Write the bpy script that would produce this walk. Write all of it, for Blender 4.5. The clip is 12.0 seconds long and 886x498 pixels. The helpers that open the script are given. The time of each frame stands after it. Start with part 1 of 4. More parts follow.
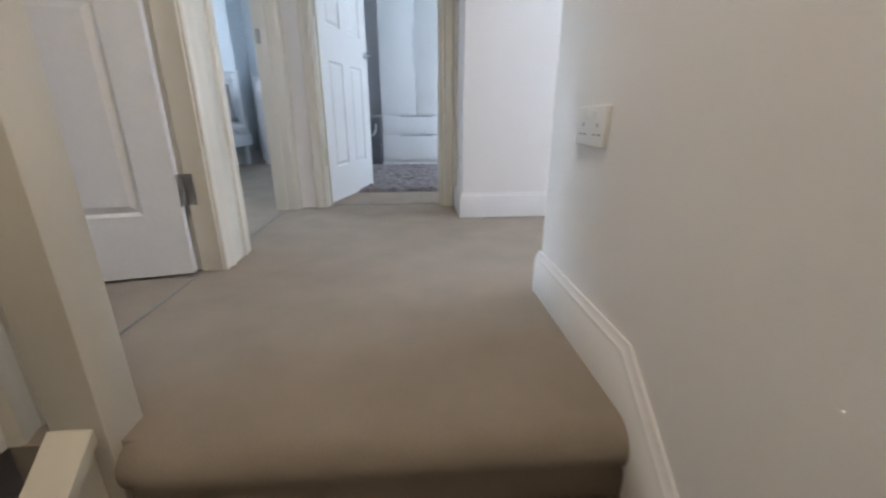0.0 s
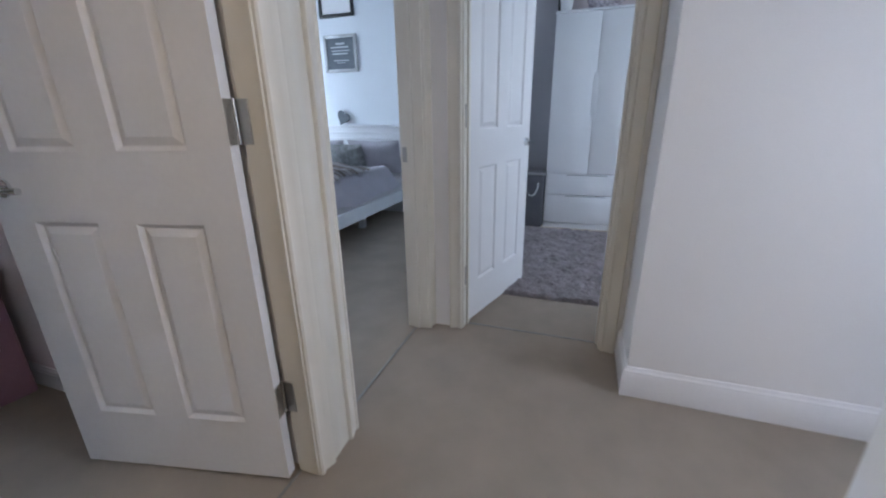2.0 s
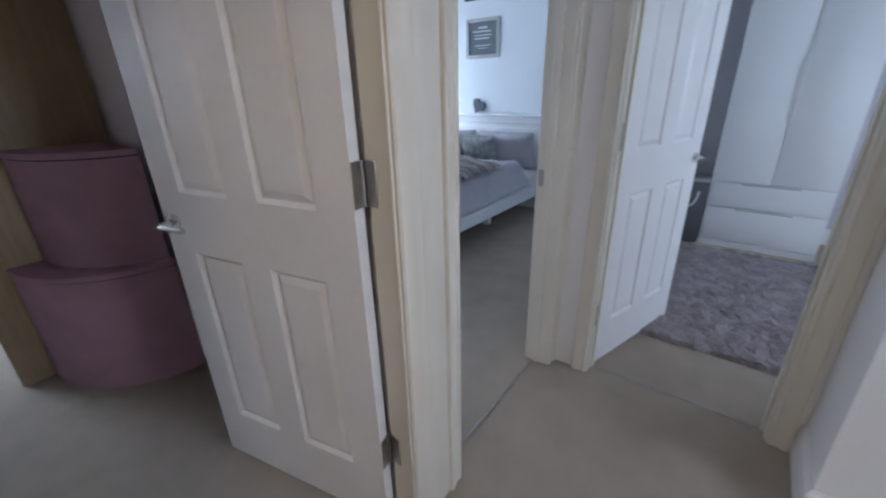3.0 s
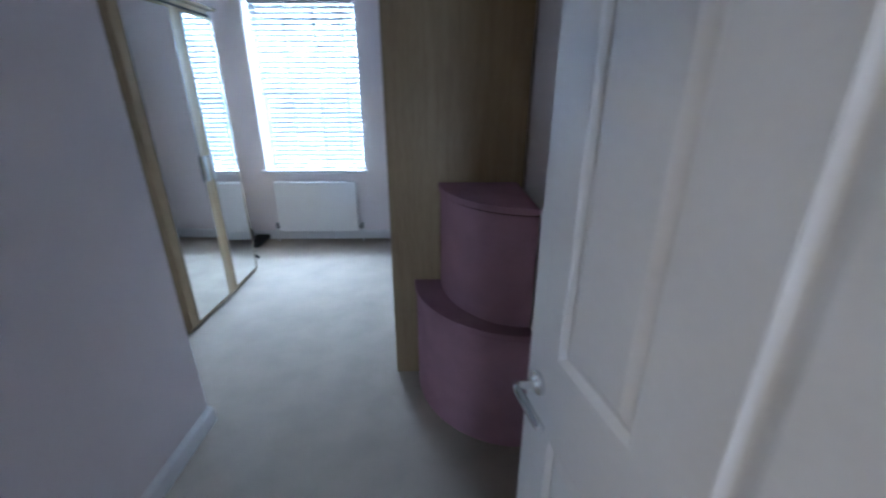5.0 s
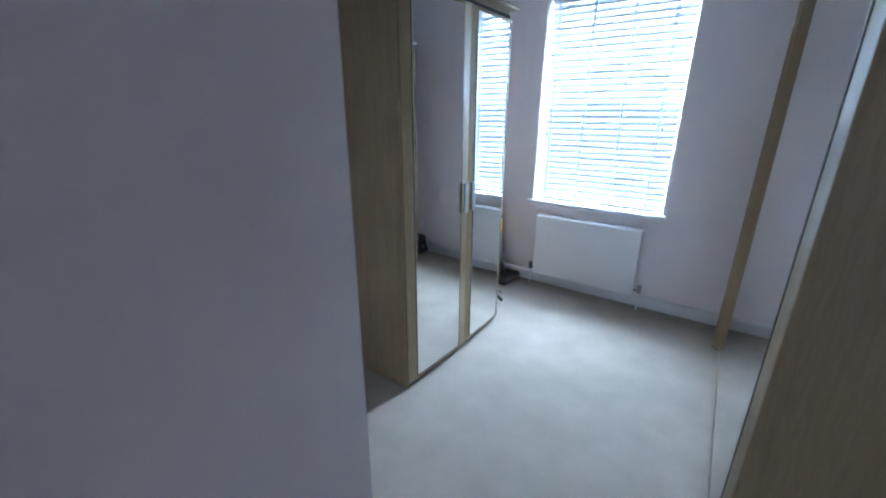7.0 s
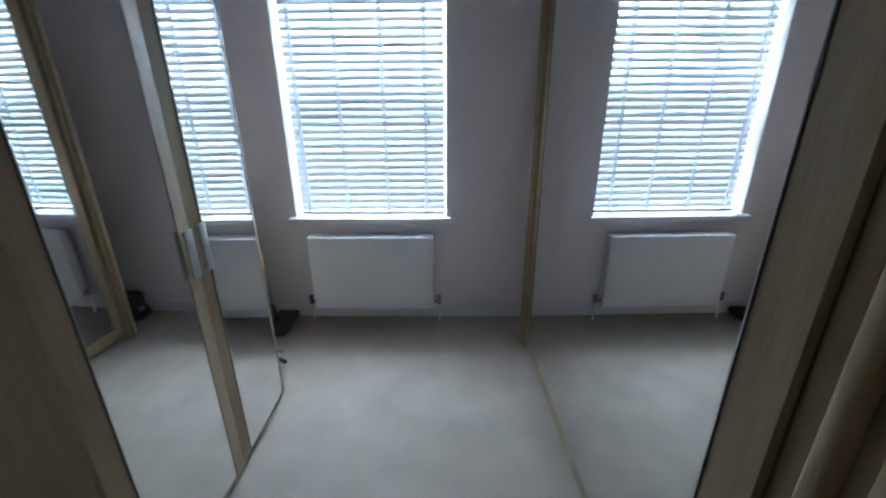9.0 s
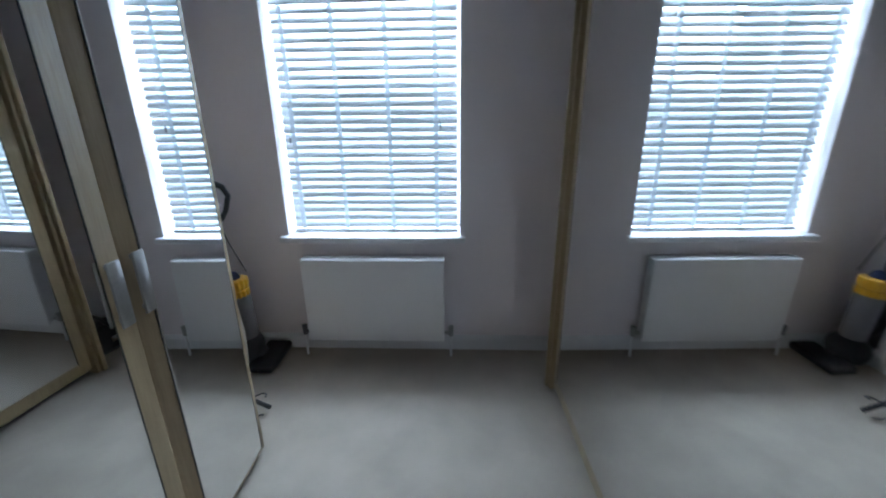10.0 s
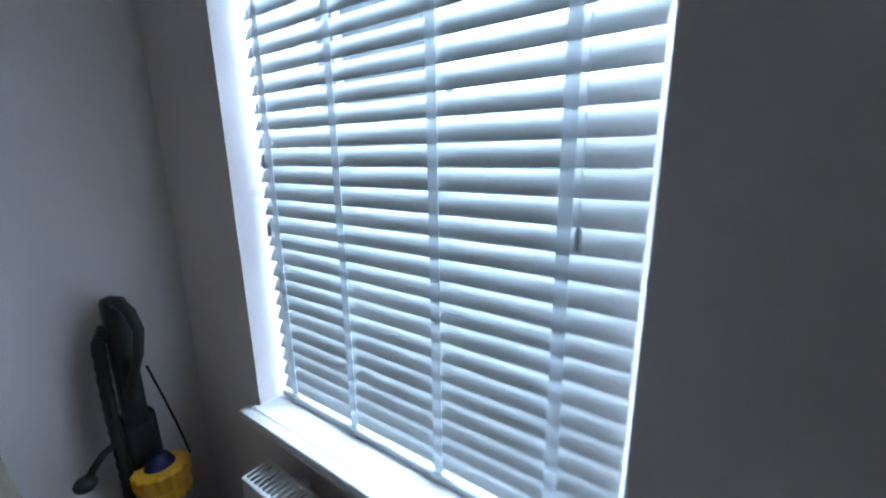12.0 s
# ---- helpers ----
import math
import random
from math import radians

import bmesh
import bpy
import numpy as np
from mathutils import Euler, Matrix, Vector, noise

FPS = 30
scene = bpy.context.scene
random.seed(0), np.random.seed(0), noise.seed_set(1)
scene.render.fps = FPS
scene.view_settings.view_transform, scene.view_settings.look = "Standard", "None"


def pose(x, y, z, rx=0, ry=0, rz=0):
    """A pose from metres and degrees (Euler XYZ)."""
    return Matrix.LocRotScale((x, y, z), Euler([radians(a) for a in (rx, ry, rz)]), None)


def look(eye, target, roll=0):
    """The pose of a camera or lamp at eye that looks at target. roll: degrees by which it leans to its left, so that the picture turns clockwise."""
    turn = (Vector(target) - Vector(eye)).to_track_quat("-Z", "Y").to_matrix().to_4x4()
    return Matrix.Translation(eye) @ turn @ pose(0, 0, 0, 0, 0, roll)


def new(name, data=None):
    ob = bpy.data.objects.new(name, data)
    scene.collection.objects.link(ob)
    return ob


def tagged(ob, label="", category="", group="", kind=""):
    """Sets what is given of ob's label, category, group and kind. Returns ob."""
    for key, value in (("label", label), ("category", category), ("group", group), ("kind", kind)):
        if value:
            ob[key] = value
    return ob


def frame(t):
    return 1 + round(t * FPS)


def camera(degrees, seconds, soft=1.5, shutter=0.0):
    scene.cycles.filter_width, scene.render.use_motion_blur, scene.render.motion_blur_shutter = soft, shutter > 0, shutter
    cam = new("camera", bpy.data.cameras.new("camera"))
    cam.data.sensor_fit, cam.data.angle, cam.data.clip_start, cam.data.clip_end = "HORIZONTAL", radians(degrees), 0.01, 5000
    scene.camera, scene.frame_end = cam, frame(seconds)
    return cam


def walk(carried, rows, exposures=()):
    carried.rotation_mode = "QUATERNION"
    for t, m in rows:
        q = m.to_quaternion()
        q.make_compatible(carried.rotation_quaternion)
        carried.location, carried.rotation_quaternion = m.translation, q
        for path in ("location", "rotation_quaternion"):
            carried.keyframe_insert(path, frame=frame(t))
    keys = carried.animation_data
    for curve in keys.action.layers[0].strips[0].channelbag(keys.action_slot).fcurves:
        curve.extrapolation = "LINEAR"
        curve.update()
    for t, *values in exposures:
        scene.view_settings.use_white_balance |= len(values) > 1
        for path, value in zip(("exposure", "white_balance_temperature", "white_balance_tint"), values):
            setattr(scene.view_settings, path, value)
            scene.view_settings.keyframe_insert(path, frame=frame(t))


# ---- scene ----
cam = camera(95.9, 12.0, soft=2.0, shutter=0.35)
PATH = [
    (0, (-1.491, -0.731, 0.562), (0.402, -0.877, -0.068), -0.0),
    (0.5, (-1.308, -0.715, 0.697), (0.587, -0.537, 0.082), -0.2),
    (1, (-1.229, -0.716, 0.958), (0.672, -0.433, 0.405), -0.3),
    (1.5, (-1.071, -0.776, 0.983), (0.806, -0.341, 0.447), -0.6),
    (2, (-0.849, -0.768, 1.176), (0.938, -0.137, 0.535), -0.9),
    (2.5, (-0.714, -0.703, 1.356), (0.937, 0.17, 0.64), -1.2),
    (2.7, (-0.688, -0.68, 1.366), (0.892, 0.301, 0.63), -1.3),
    (4.3, (-0.356, -0.209, 1.505), (0.342, 1.512, 0.764), -0.3),
    (4.5, (-0.343, -0.099, 1.533), (0.172, 1.687, 0.794), -0.1),
    (4.7, (-0.372, 0.006, 1.545), (-0.041, 1.838, 0.808), -0.1),
    (5, (-0.406, 0.094, 1.564), (-0.387, 1.956, 0.835), -0.03),
    (5.2, (-0.425, 0.186, 1.560), (-0.632, 2.044, 0.838), -0.15),
    (5.5, (-0.426, 0.341, 1.572), (-0.979, 2.133, 0.875), -0.33),
    (5.9, (-0.445, 0.464, 1.573), (-1.396, 2.096, 0.92), -0.2),
    (6, (-0.471, 0.487, 1.567), (-1.493, 2.076, 0.912), -0.05),
    (6.5, (-0.594, 0.686, 1.545), (-1.728, 2.181, 0.851), 0.38),
    (6.7, (-0.69, 0.826, 1.535), (-1.822, 2.34, 0.862), 0.38),
    (8.3, (-1.076, 1.561, 1.552), (-1.747, 3.319, 0.873), 0.20),
    (8.5, (-1.118, 1.617, 1.552), (-1.612, 3.430, 0.866), 0.25),
    (9, (-1.186, 1.718, 1.546), (-1.217, 3.596, 0.858), -0.38),
    (9.5, (-1.233, 1.817, 1.523), (-1.136, 3.693, 0.835), -0.64),
    (10, (-1.207, 2.095, 1.479), (-1.289, 3.993, 0.853), -0.61),
    (10.5, (-1.111, 2.487, 1.515), (-1.490, 4.373, 0.969), -1.10),
    (11, (-1.122, 2.947, 1.530), (-1.535, 4.824, 0.977), -0.91),
    (11.5, (-1.097, 3.343, 1.539), (-1.631, 5.194, 1.003), -0.62),
    (12, (-1.127, 3.870, 1.567), (-2.259, 5.454, 1.107), -0.80),
]
EXPOSURES = [
    (0.0, 1.58, 6480, 15), (0.5, 1.5, 6500, 17), (1.0, 1.27, 6400, 18), (1.5, 1.14, 6350, 19), (2.0, 1.04, 6250, 19), (2.7, 1.02, 6200, 19),
    (4.3, 0.72, 5800, 15), (5.0, 1.05, 5450, 14), (6.0, 1.3, 5300, 13), (6.7, 1.15, 5400, 13), (8.3, 0.42, 6000, 14), (9.0, 0.12, 6050, 14),
    (9.5, 0.04, 6050, 14), (10.5, -0.1, 6100, 14), (11.2, -0.38, 6100, 14), (12.0, -0.8, 6050, 13),
]
walk(cam, [(t, look(eye, target, roll)) for t, eye, target, roll in PATH], EXPOSURES)

# ---------------------------------------------------------------- light
world = bpy.data.worlds.new("world")
scene.world = world
world.use_nodes = True
_wn = world.node_tree.nodes
_sky = _wn.new("ShaderNodeTexSky")
_sky.sky_type = "NISHITA"
_sky.sun_disc = False
_sky.sun_elevation = radians(40)
_sky.sun_rotation = radians(200)
_wn["Background"].inputs["Strength"].default_value = 0.12
world.node_tree.links.new(_sky.outputs[0], _wn["Background"].inputs[0])


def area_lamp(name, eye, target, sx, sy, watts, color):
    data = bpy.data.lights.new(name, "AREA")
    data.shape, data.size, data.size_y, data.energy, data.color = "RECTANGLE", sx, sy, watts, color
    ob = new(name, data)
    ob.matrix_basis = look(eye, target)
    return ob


SUN = bpy.data.lights.new("sun", "SUN")
SUN.energy, SUN.angle, SUN.color = 1.0, radians(12), (1.0, 0.96, 0.9)
new("sun", SUN).matrix_basis = look((0, -6, 8), (-1, 0, 0))
DAY = (0.66, 0.85, 1.0)
area_lamp("window_light_dressing", (-1.73, 6.3, 2.95), (-1.73, 4.5, 2.1), 2.6, 2.7, 1050, DAY)
area_lamp("window_light_bedroom", (2.4, 4.35, 1.6), (2.4, 1.5, 0.9), 1.4, 1.3, 29, DAY)
area_lamp("window_light_nursery", (2.4, -3.15, 1.6), (2.4, -0.5, 0.9), 1.4, 1.3, 18, DAY)
area_lamp("window_light_landing", (0.2, -3.6, 1.55), (0.2, -1.0, 1.0), 0.9, 1.15, 13.5, (0.72, 0.86, 1.0))
# warm fill from an assumed, unseen ceiling lamp over the stairs
area_lamp("assumed_lamp_glow", (-1.3, -0.62, 2.42), (-1.3, -0.62, 0), 0.24, 0.24, 5.6, (1.0, 0.87, 0.64))

# ---------------------------------------------------------------- materials
def material(name, color, rough=0.6, metal=0.0, vary=0.06, scale=6.0, fine=120.0, bump=0.05, bump_scale=None, spec=0.4, stretch=(1, 1, 1), tint=None):
    """Principled surface with a slow stain and a fine grain in colour, and a fine bump."""
    m = bpy.data.materials.new(name)
    m.use_nodes = True
    n, l = m.node_tree.nodes, m.node_tree.links
    b = n["Principled BSDF"]
    b.inputs["Roughness"].default_value = rough
    b.inputs["Metallic"].default_value = metal
    b.inputs["Specular IOR Level"].default_value = spec
    co = n.new("ShaderNodeTexCoord")
    mp = n.new("ShaderNodeMapping")
    mp.inputs["Scale"].default_value = stretch
    l.new(co.outputs["Object"], mp.inputs["Vector"])
    big, small = n.new("ShaderNodeTexNoise"), n.new("ShaderNodeTexNoise")
    big.inputs["Scale"].default_value, small.inputs["Scale"].default_value = scale, fine
    big.inputs["Detail"].default_value, small.inputs["Detail"].default_value = 5, 3
    for t in (big, small):
        l.new(mp.outputs["Vector"], t.inputs["Vector"])
    mix = n.new("ShaderNodeMath")
    mix.operation = "ADD"
    l.new(big.outputs["Fac"], mix.inputs[0])
    l.new(small.outputs["Fac"], mix.inputs[1])
    ramp = n.new("ShaderNodeMapRange")
    ramp.inputs["From Min"].default_value, ramp.inputs["From Max"].default_value = 0.7, 1.3
    l.new(mix.outputs[0], ramp.inputs["Value"])
    col = n.new("ShaderNodeMix")
    col.data_type = "RGBA"
    lo = [max(0, c * (1 - vary)) for c in color]
    hi = [min(1, c * (1 + vary)) for c in (tint or color)]
    col.inputs["A"].default_value, col.inputs["B"].default_value = (*lo, 1), (*hi, 1)
    l.new(ramp.outputs[0], col.inputs["Factor"])
    l.new(col.outputs["Result"], b.inputs["Base Color"])
    if bump:
        bp = n.new("ShaderNodeBump")
        bp.inputs["Strength"].default_value = bump
        bp.inputs["Distance"].default_value = 0.01
        if bump_scale:
            t = n.new("ShaderNodeTexNoise")
            t.inputs["Scale"].default_value = bump_scale
            t.inputs["Detail"].default_value = 4
            l.new(mp.outputs["Vector"], t.inputs["Vector"])
            l.new(t.outputs["Fac"], bp.inputs["Height"])
        else:
            l.new(mix.outputs[0], bp.inputs["Height"])
        l.new(bp.outputs[0], b.inputs["Normal"])
    return m


WALL = material("wall_paint", (0.82, 0.808, 0.808), 0.75, vary=0.02, scale=1.6, fine=260, bump=0.06, bump_scale=180)
WALL_ROSE = material("pale_rose_grey_paint", (0.845, 0.775, 0.785), 0.75, vary=0.025, scale=1.3, fine=260, bump=0.06, bump_scale=180)
WALL_COOL = material("bedroom_wall_paint", (0.70, 0.74, 0.78), 0.75, vary=0.02, scale=1.6, fine=260, bump=0.05, bump_scale=180)
WALL_LILAC = material("nursery_wall_paint", (0.55, 0.53, 0.56), 0.75, vary=0.02, scale=1.6, fine=260, bump=0.05, bump_scale=180)
CEILING = material("ceiling_paint", (0.88, 0.87, 0.86), 0.85, vary=0.02, scale=1.5, fine=200, bump=0.06)
GLOSS = material("white_gloss_paint", (0.76, 0.75, 0.76), 0.32, vary=0.02, scale=3, fine=60, bump=0.02, spec=0.5)
CREAM = material("aged_cream_gloss_paint", (0.70, 0.665, 0.59), 0.34, vary=0.012, scale=3, fine=60, bump=0.02, spec=0.5)
CARPET = material("beige_carpet", (0.48, 0.41, 0.34), 0.97, vary=0.11, scale=5.0, fine=420, bump=0.9, bump_scale=520, spec=0.1)
OAK = material("light_oak_veneer", (0.29, 0.205, 0.112), 0.5, vary=0.09, scale=5, fine=38, bump=0.02, stretch=(7, 7, 0.45), tint=(0.32, 0.235, 0.135))
# unseen ground, pale so that it throws daylight up through the blind
BOUNCE_GROUND = material("pale_bounce_ground", (0.30, 0.29, 0.27), 0.95, vary=0.2, scale=2, fine=90, bump=0.3)
OAK_DARK = material("oak_edge_band", (0.30, 0.215, 0.125), 0.55, vary=0.12, scale=5, fine=38, bump=0.03, stretch=(7, 7, 0.45))
# near-black for dark trim, and for shade painted into gaps and holes
DARK = material("dark_trim_and_gap_shade", (0.03, 0.027, 0.025), 0.8, vary=0.1)
CHROME = material("polished_chrome", (0.72, 0.73, 0.75), 0.16, 1.0, vary=0.02, bump=0.0)
STEEL = material("brushed_steel", (0.42, 0.41, 0.39), 0.38, 1.0, vary=0.08, scale=20, bump=0.02)
WHITE = material("white_plastic", (0.78, 0.78, 0.78), 0.4, vary=0.015, bump=0.0, spec=0.5)
RADIATOR = material("white_enamel", (0.78, 0.76, 0.76), 0.35, vary=0.015, scale=2, bump=0.01, spec=0.5)
SLAT = material("white_wood_slat", (0.70, 0.73, 0.745), 0.45, vary=0.02, scale=5, fine=60, bump=0.02)
_sn, _sl = SLAT.node_tree.nodes, SLAT.node_tree.links
_glow, _blend = _sn.new("ShaderNodeBsdfTranslucent"), _sn.new("ShaderNodeMixShader")
_glow.inputs["Color"].default_value = (0.80, 0.84, 0.88, 1.0)
_blend.inputs[0].default_value = 0.03
_sl.new(_sn["Principled BSDF"].outputs[0], _blend.inputs[1])
_sl.new(_glow.outputs[0], _blend.inputs[2])
_sl.new(_blend.outputs[0], _sn["Material Output"].inputs["Surface"])
TAPE = material("white_cotton_tape", (0.80, 0.82, 0.84), 0.9, vary=0.03, scale=20, fine=400, bump=0.1)
TASSEL = material("grey_cord_tassel", (0.42, 0.43, 0.45), 0.6, vary=0.05, scale=30, bump=0.02)
_tn, _tl = TAPE.node_tree.nodes, TAPE.node_tree.links
_thin, _blend = _tn.new("ShaderNodeBsdfTranslucent"), _tn.new("ShaderNodeMixShader")
_thin.inputs["Color"].default_value = (0.8, 0.83, 0.86, 1)
_blend.inputs["Fac"].default_value = 0.5
_tl.new(_tn["Principled BSDF"].outputs[0], _blend.inputs[1])
_tl.new(_thin.outputs[0], _blend.inputs[2])
_tl.new(_blend.outputs[0], _tn["Material Output"].inputs["Surface"])
PINK = material("dusky_pink_felt", (0.41, 0.24, 0.295), 0.95, vary=0.12, scale=7, fine=300, bump=0.35, bump_scale=420, spec=0.1)
BLACK = material("black_plastic", (0.025, 0.024, 0.027), 0.38, vary=0.15, scale=9, bump=0.03)
GREY_PLASTIC = material("grey_plastic", (0.11, 0.10, 0.115), 0.42, vary=0.1, scale=9, bump=0.03)
YELLOW = material("yellow_plastic", (0.72, 0.36, 0.02), 0.35, vary=0.05, bump=0.01)
BOARD = material("cream_board_cover", (0.30, 0.255, 0.205), 0.9, vary=0.06, scale=9, fine=200, bump=0.2)
GREY_CLOTH = material("grey_cotton", (0.30, 0.29, 0.30), 0.95, vary=0.1, scale=9, fine=260, bump=0.3)
LILAC_CLOTH = material("pale_lilac_bedding", (0.70, 0.665, 0.72), 0.95, vary=0.05, scale=7, fine=220, bump=0.3)
RUG = material("grey_shaggy_pile", (0.26, 0.23, 0.24), 0.98, vary=0.32, scale=9, fine=90, bump=1.0, bump_scale=60, spec=0.1)
WHITE_WOOD = material("white_lacquer", (0.74, 0.75, 0.77), 0.5, vary=0.02, scale=3, bump=0.0)


def mirror_material():
    m = bpy.data.materials.new("mirror_glass")
    m.use_nodes = True
    b = m.node_tree.nodes["Principled BSDF"]
    b.inputs["Base Color"].default_value = (0.86, 0.87, 0.87, 1)
    b.inputs["Metallic"].default_value = 1.0
    b.inputs["Roughness"].default_value = 0.015
    return m


MIRROR = mirror_material()


def glass_material():
    m = bpy.data.materials.new("clear_glass")
    m.use_nodes = True
    b = m.node_tree.nodes["Principled BSDF"]
    b.inputs["Base Color"].default_value = (0.95, 0.98, 0.98, 1)
    b.inputs["Transmission Weight"].default_value = 1.0
    b.inputs["Roughness"].default_value = 0.02
    b.inputs["IOR"].default_value = 1.45
    return m


GLASS = glass_material()


def glow_material(name, color, strength):
    m = bpy.data.materials.new(name)
    m.use_nodes = True
    b = m.node_tree.nodes["Principled BSDF"]
    b.inputs["Base Color"].default_value = (*color, 1)
    b.inputs["Emission Color"].default_value = (*color, 1)
    b.inputs["Emission Strength"].default_value = strength
    return m


# ---------------------------------------------------------------- building helpers
def world_of(ob):
    m = ob.matrix_basis.copy()
    while ob.parent:
        ob = ob.parent
        m = ob.matrix_basis @ m
    return m


def finish(name, bm, mat, smooth=True):
    bmesh.ops.recalc_face_normals(bm, faces=bm.faces)
    me = bpy.data.meshes.new(name)
    bm.to_mesh(me)
    bm.free()
    for m in (mat if isinstance(mat, (list, tuple)) else [mat]):
        me.materials.append(m)
    if smooth and len(me.polygons):
        me.polygons.foreach_set("use_smooth", [True] * len(me.polygons))
        me.set_sharp_from_angle(angle=radians(38))
    return me


def part(name, bm, mat, parent, label=""):
    """One mesh, given in world places, linked under its thing or part."""
    bmesh.ops.transform(bm, matrix=world_of(parent).inverted(), verts=bm.verts)
    ob = new(name, finish(name, bm, mat))
    ob.parent = parent
    return tagged(ob, label)


def thing(name, at, label, category, group="", kind="", turn=0):
    ob = new(name)
    ob.empty_display_size = 0.1
    ob.matrix_basis = pose(*at, 0, 0, turn)
    return tagged(ob, label, category, group, kind)


def solo(name, bm, mat, label="", category="", kind="", group=""):
    """A thing or piece of the setting that is one mesh, in world places."""
    return tagged(new(name, finish(name, bm, mat)), label, category, group, kind)


def box(bm, x0, x1, y0, y1, z0, z1, bevel=0.0, seg=2, m=None, mat_index=0):
    made = bmesh.ops.create_cube(bm, size=1.0, matrix=Matrix.Translation(((x0 + x1) / 2, (y0 + y1) / 2, (z0 + z1) / 2)) @ Matrix.Diagonal((abs(x1 - x0), abs(y1 - y0), abs(z1 - z0), 1)))
    vs = made["verts"]
    if mat_index:
        for f in {f for v in vs for f in v.link_faces}:
            f.material_index = mat_index
    if bevel:
        es = list({e for v in vs for e in v.link_edges})
        out = bmesh.ops.bevel(bm, geom=es, offset=bevel, segments=seg, affect="EDGES", profile=0.5)
        vs = list({v for f in out["faces"] for v in f.verts} | {v for v in vs if v.is_valid})
    if m is not None:
        bmesh.ops.transform(bm, matrix=m, verts=vs)
    return vs


def one_box(*args, **kw):
    bm = bmesh.new()
    box(bm, *args, **kw)
    return bm


def tube(bm, pts, r, sides=10, cap=True):
    """A round bar along points; r is one radius or one per point."""
    pts = [Vector(p) for p in pts]
    rs = r if isinstance(r, (list, tuple)) else [r] * len(pts)
    rings = []
    for i, p in enumerate(pts):
        d = (pts[min(i + 1, len(pts) - 1)] - pts[max(i - 1, 0)]).normalized()
        a = d.orthogonal() if i == 0 else (rings[-1][1] - d * rings[-1][1].dot(d))
        a.normalize()
        b = d.cross(a)
        rings.append(([bm.verts.new(p + rs[i] * (math.cos(k * math.tau / sides) * a + math.sin(k * math.tau / sides) * b)) for k in range(sides)], a))
    for (p, _), (q, _) in zip(rings, rings[1:]):
        for k in range(sides):
            bm.faces.new((p[k], p[(k + 1) % sides], q[(k + 1) % sides], q[k]))
    if cap:
        bm.faces.new(rings[0][0][::-1])
        bm.faces.new(rings[-1][0])
    return bm


def lathe(bm, profile, at=(0, 0, 0), sides=24):
    """A turned body from (radius, height) pairs."""
    at, rings = Vector(at), []
    for r, z in profile:
        rings.append([bm.verts.new(at + Vector((r * math.cos(k * math.tau / sides), r * math.sin(k * math.tau / sides), z))) for k in range(sides)])
    for p, q in zip(rings, rings[1:]):
        for k in range(sides):
            bm.faces.new((p[k], p[(k + 1) % sides], q[(k + 1) % sides], q[k]))
    bm.faces.new(rings[0][::-1])
    bm.faces.new(rings[-1])
    return bm


def sweep(bm, profile, path, normal):
    """A moulding: profile of (across, out) pairs along a path with mitred corners; out is along normal."""
    n = Vector(normal)
    pts = [Vector(p) for p in path]
    ts = [(b - a).normalized() for a, b in zip(pts, pts[1:])]
    rings = []
    for i, p in enumerate(pts):
        t0, t1 = ts[max(i - 1, 0)], ts[min(i, len(ts) - 1)]
        s0, s1 = n.cross(t0), n.cross(t1)
        s = (s0 + s1).normalized()
        s = s / max(0.3, s.dot(s0))
        rings.append([bm.verts.new(p + s * a + n * b) for a, b in profile])
    k = len(profile)
    for p, q in zip(rings, rings[1:]):
        for j in range(k):
            bm.faces.new((p[j], p[(j + 1) % k], q[(j + 1) % k], q[j]))
    bm.faces.new(rings[0])
    bm.faces.new(rings[-1][::-1])
    return bm


def extrude_outline(bm, outline, m, thick):
    """A plate: a closed outline of (a, b) in the plane of m, thick along its z."""
    lo = [bm.verts.new(m @ Vector((a, b, 0))) for a, b in outline]
    hi = [bm.verts.new(m @ Vector((a, b, thick))) for a, b in outline]
    k = len(outline)
    for j in range(k):
        bm.faces.new((lo[j], lo[(j + 1) % k], hi[(j + 1) % k], hi[j]))
    bm.faces.new(lo[::-1])
    bm.faces.new(hi)
    return bm


# ---------------------------------------------------------------- the setting
HEAD = 2.02           # door head
CEIL = 2.62
D1 = (-0.79, 0.0)     # dressing room door, in the wall y = 0 .. 0.12
D2 = (0.235, 1.07)     # bedroom door, in the same wall
D3 = (-0.94, -0.17)   # nursery door, in the wall x = 1.12 .. 1.24
WIN = (-2.272, -1.203, 0.79, 2.43)


def pierced(name, axis, at, thick, a0, a1, z0, z1, holes, mat, label):
    """A wall along x (axis 'x') or y, from at to at + thick, with holes (a, b, low, high) through it."""
    bm = bmesh.new()

    def put(p, q, lo, hi):
        if q - p > 1e-4 and hi - lo > 1e-4:
            if axis == "x":
                box(bm, p, q, at, at + thick, lo, hi)
            else:
                box(bm, at, at + thick, p, q, lo, hi)
    edge = a0
    for p, q, lo, hi in sorted(holes):
        put(edge, p, z0, z1)
        put(p, q, z0, lo)
        put(p, q, hi, z1)
        edge = q
    put(edge, a1, z0, z1)
    return solo(name, bm, mat, label, "wall", "structure")


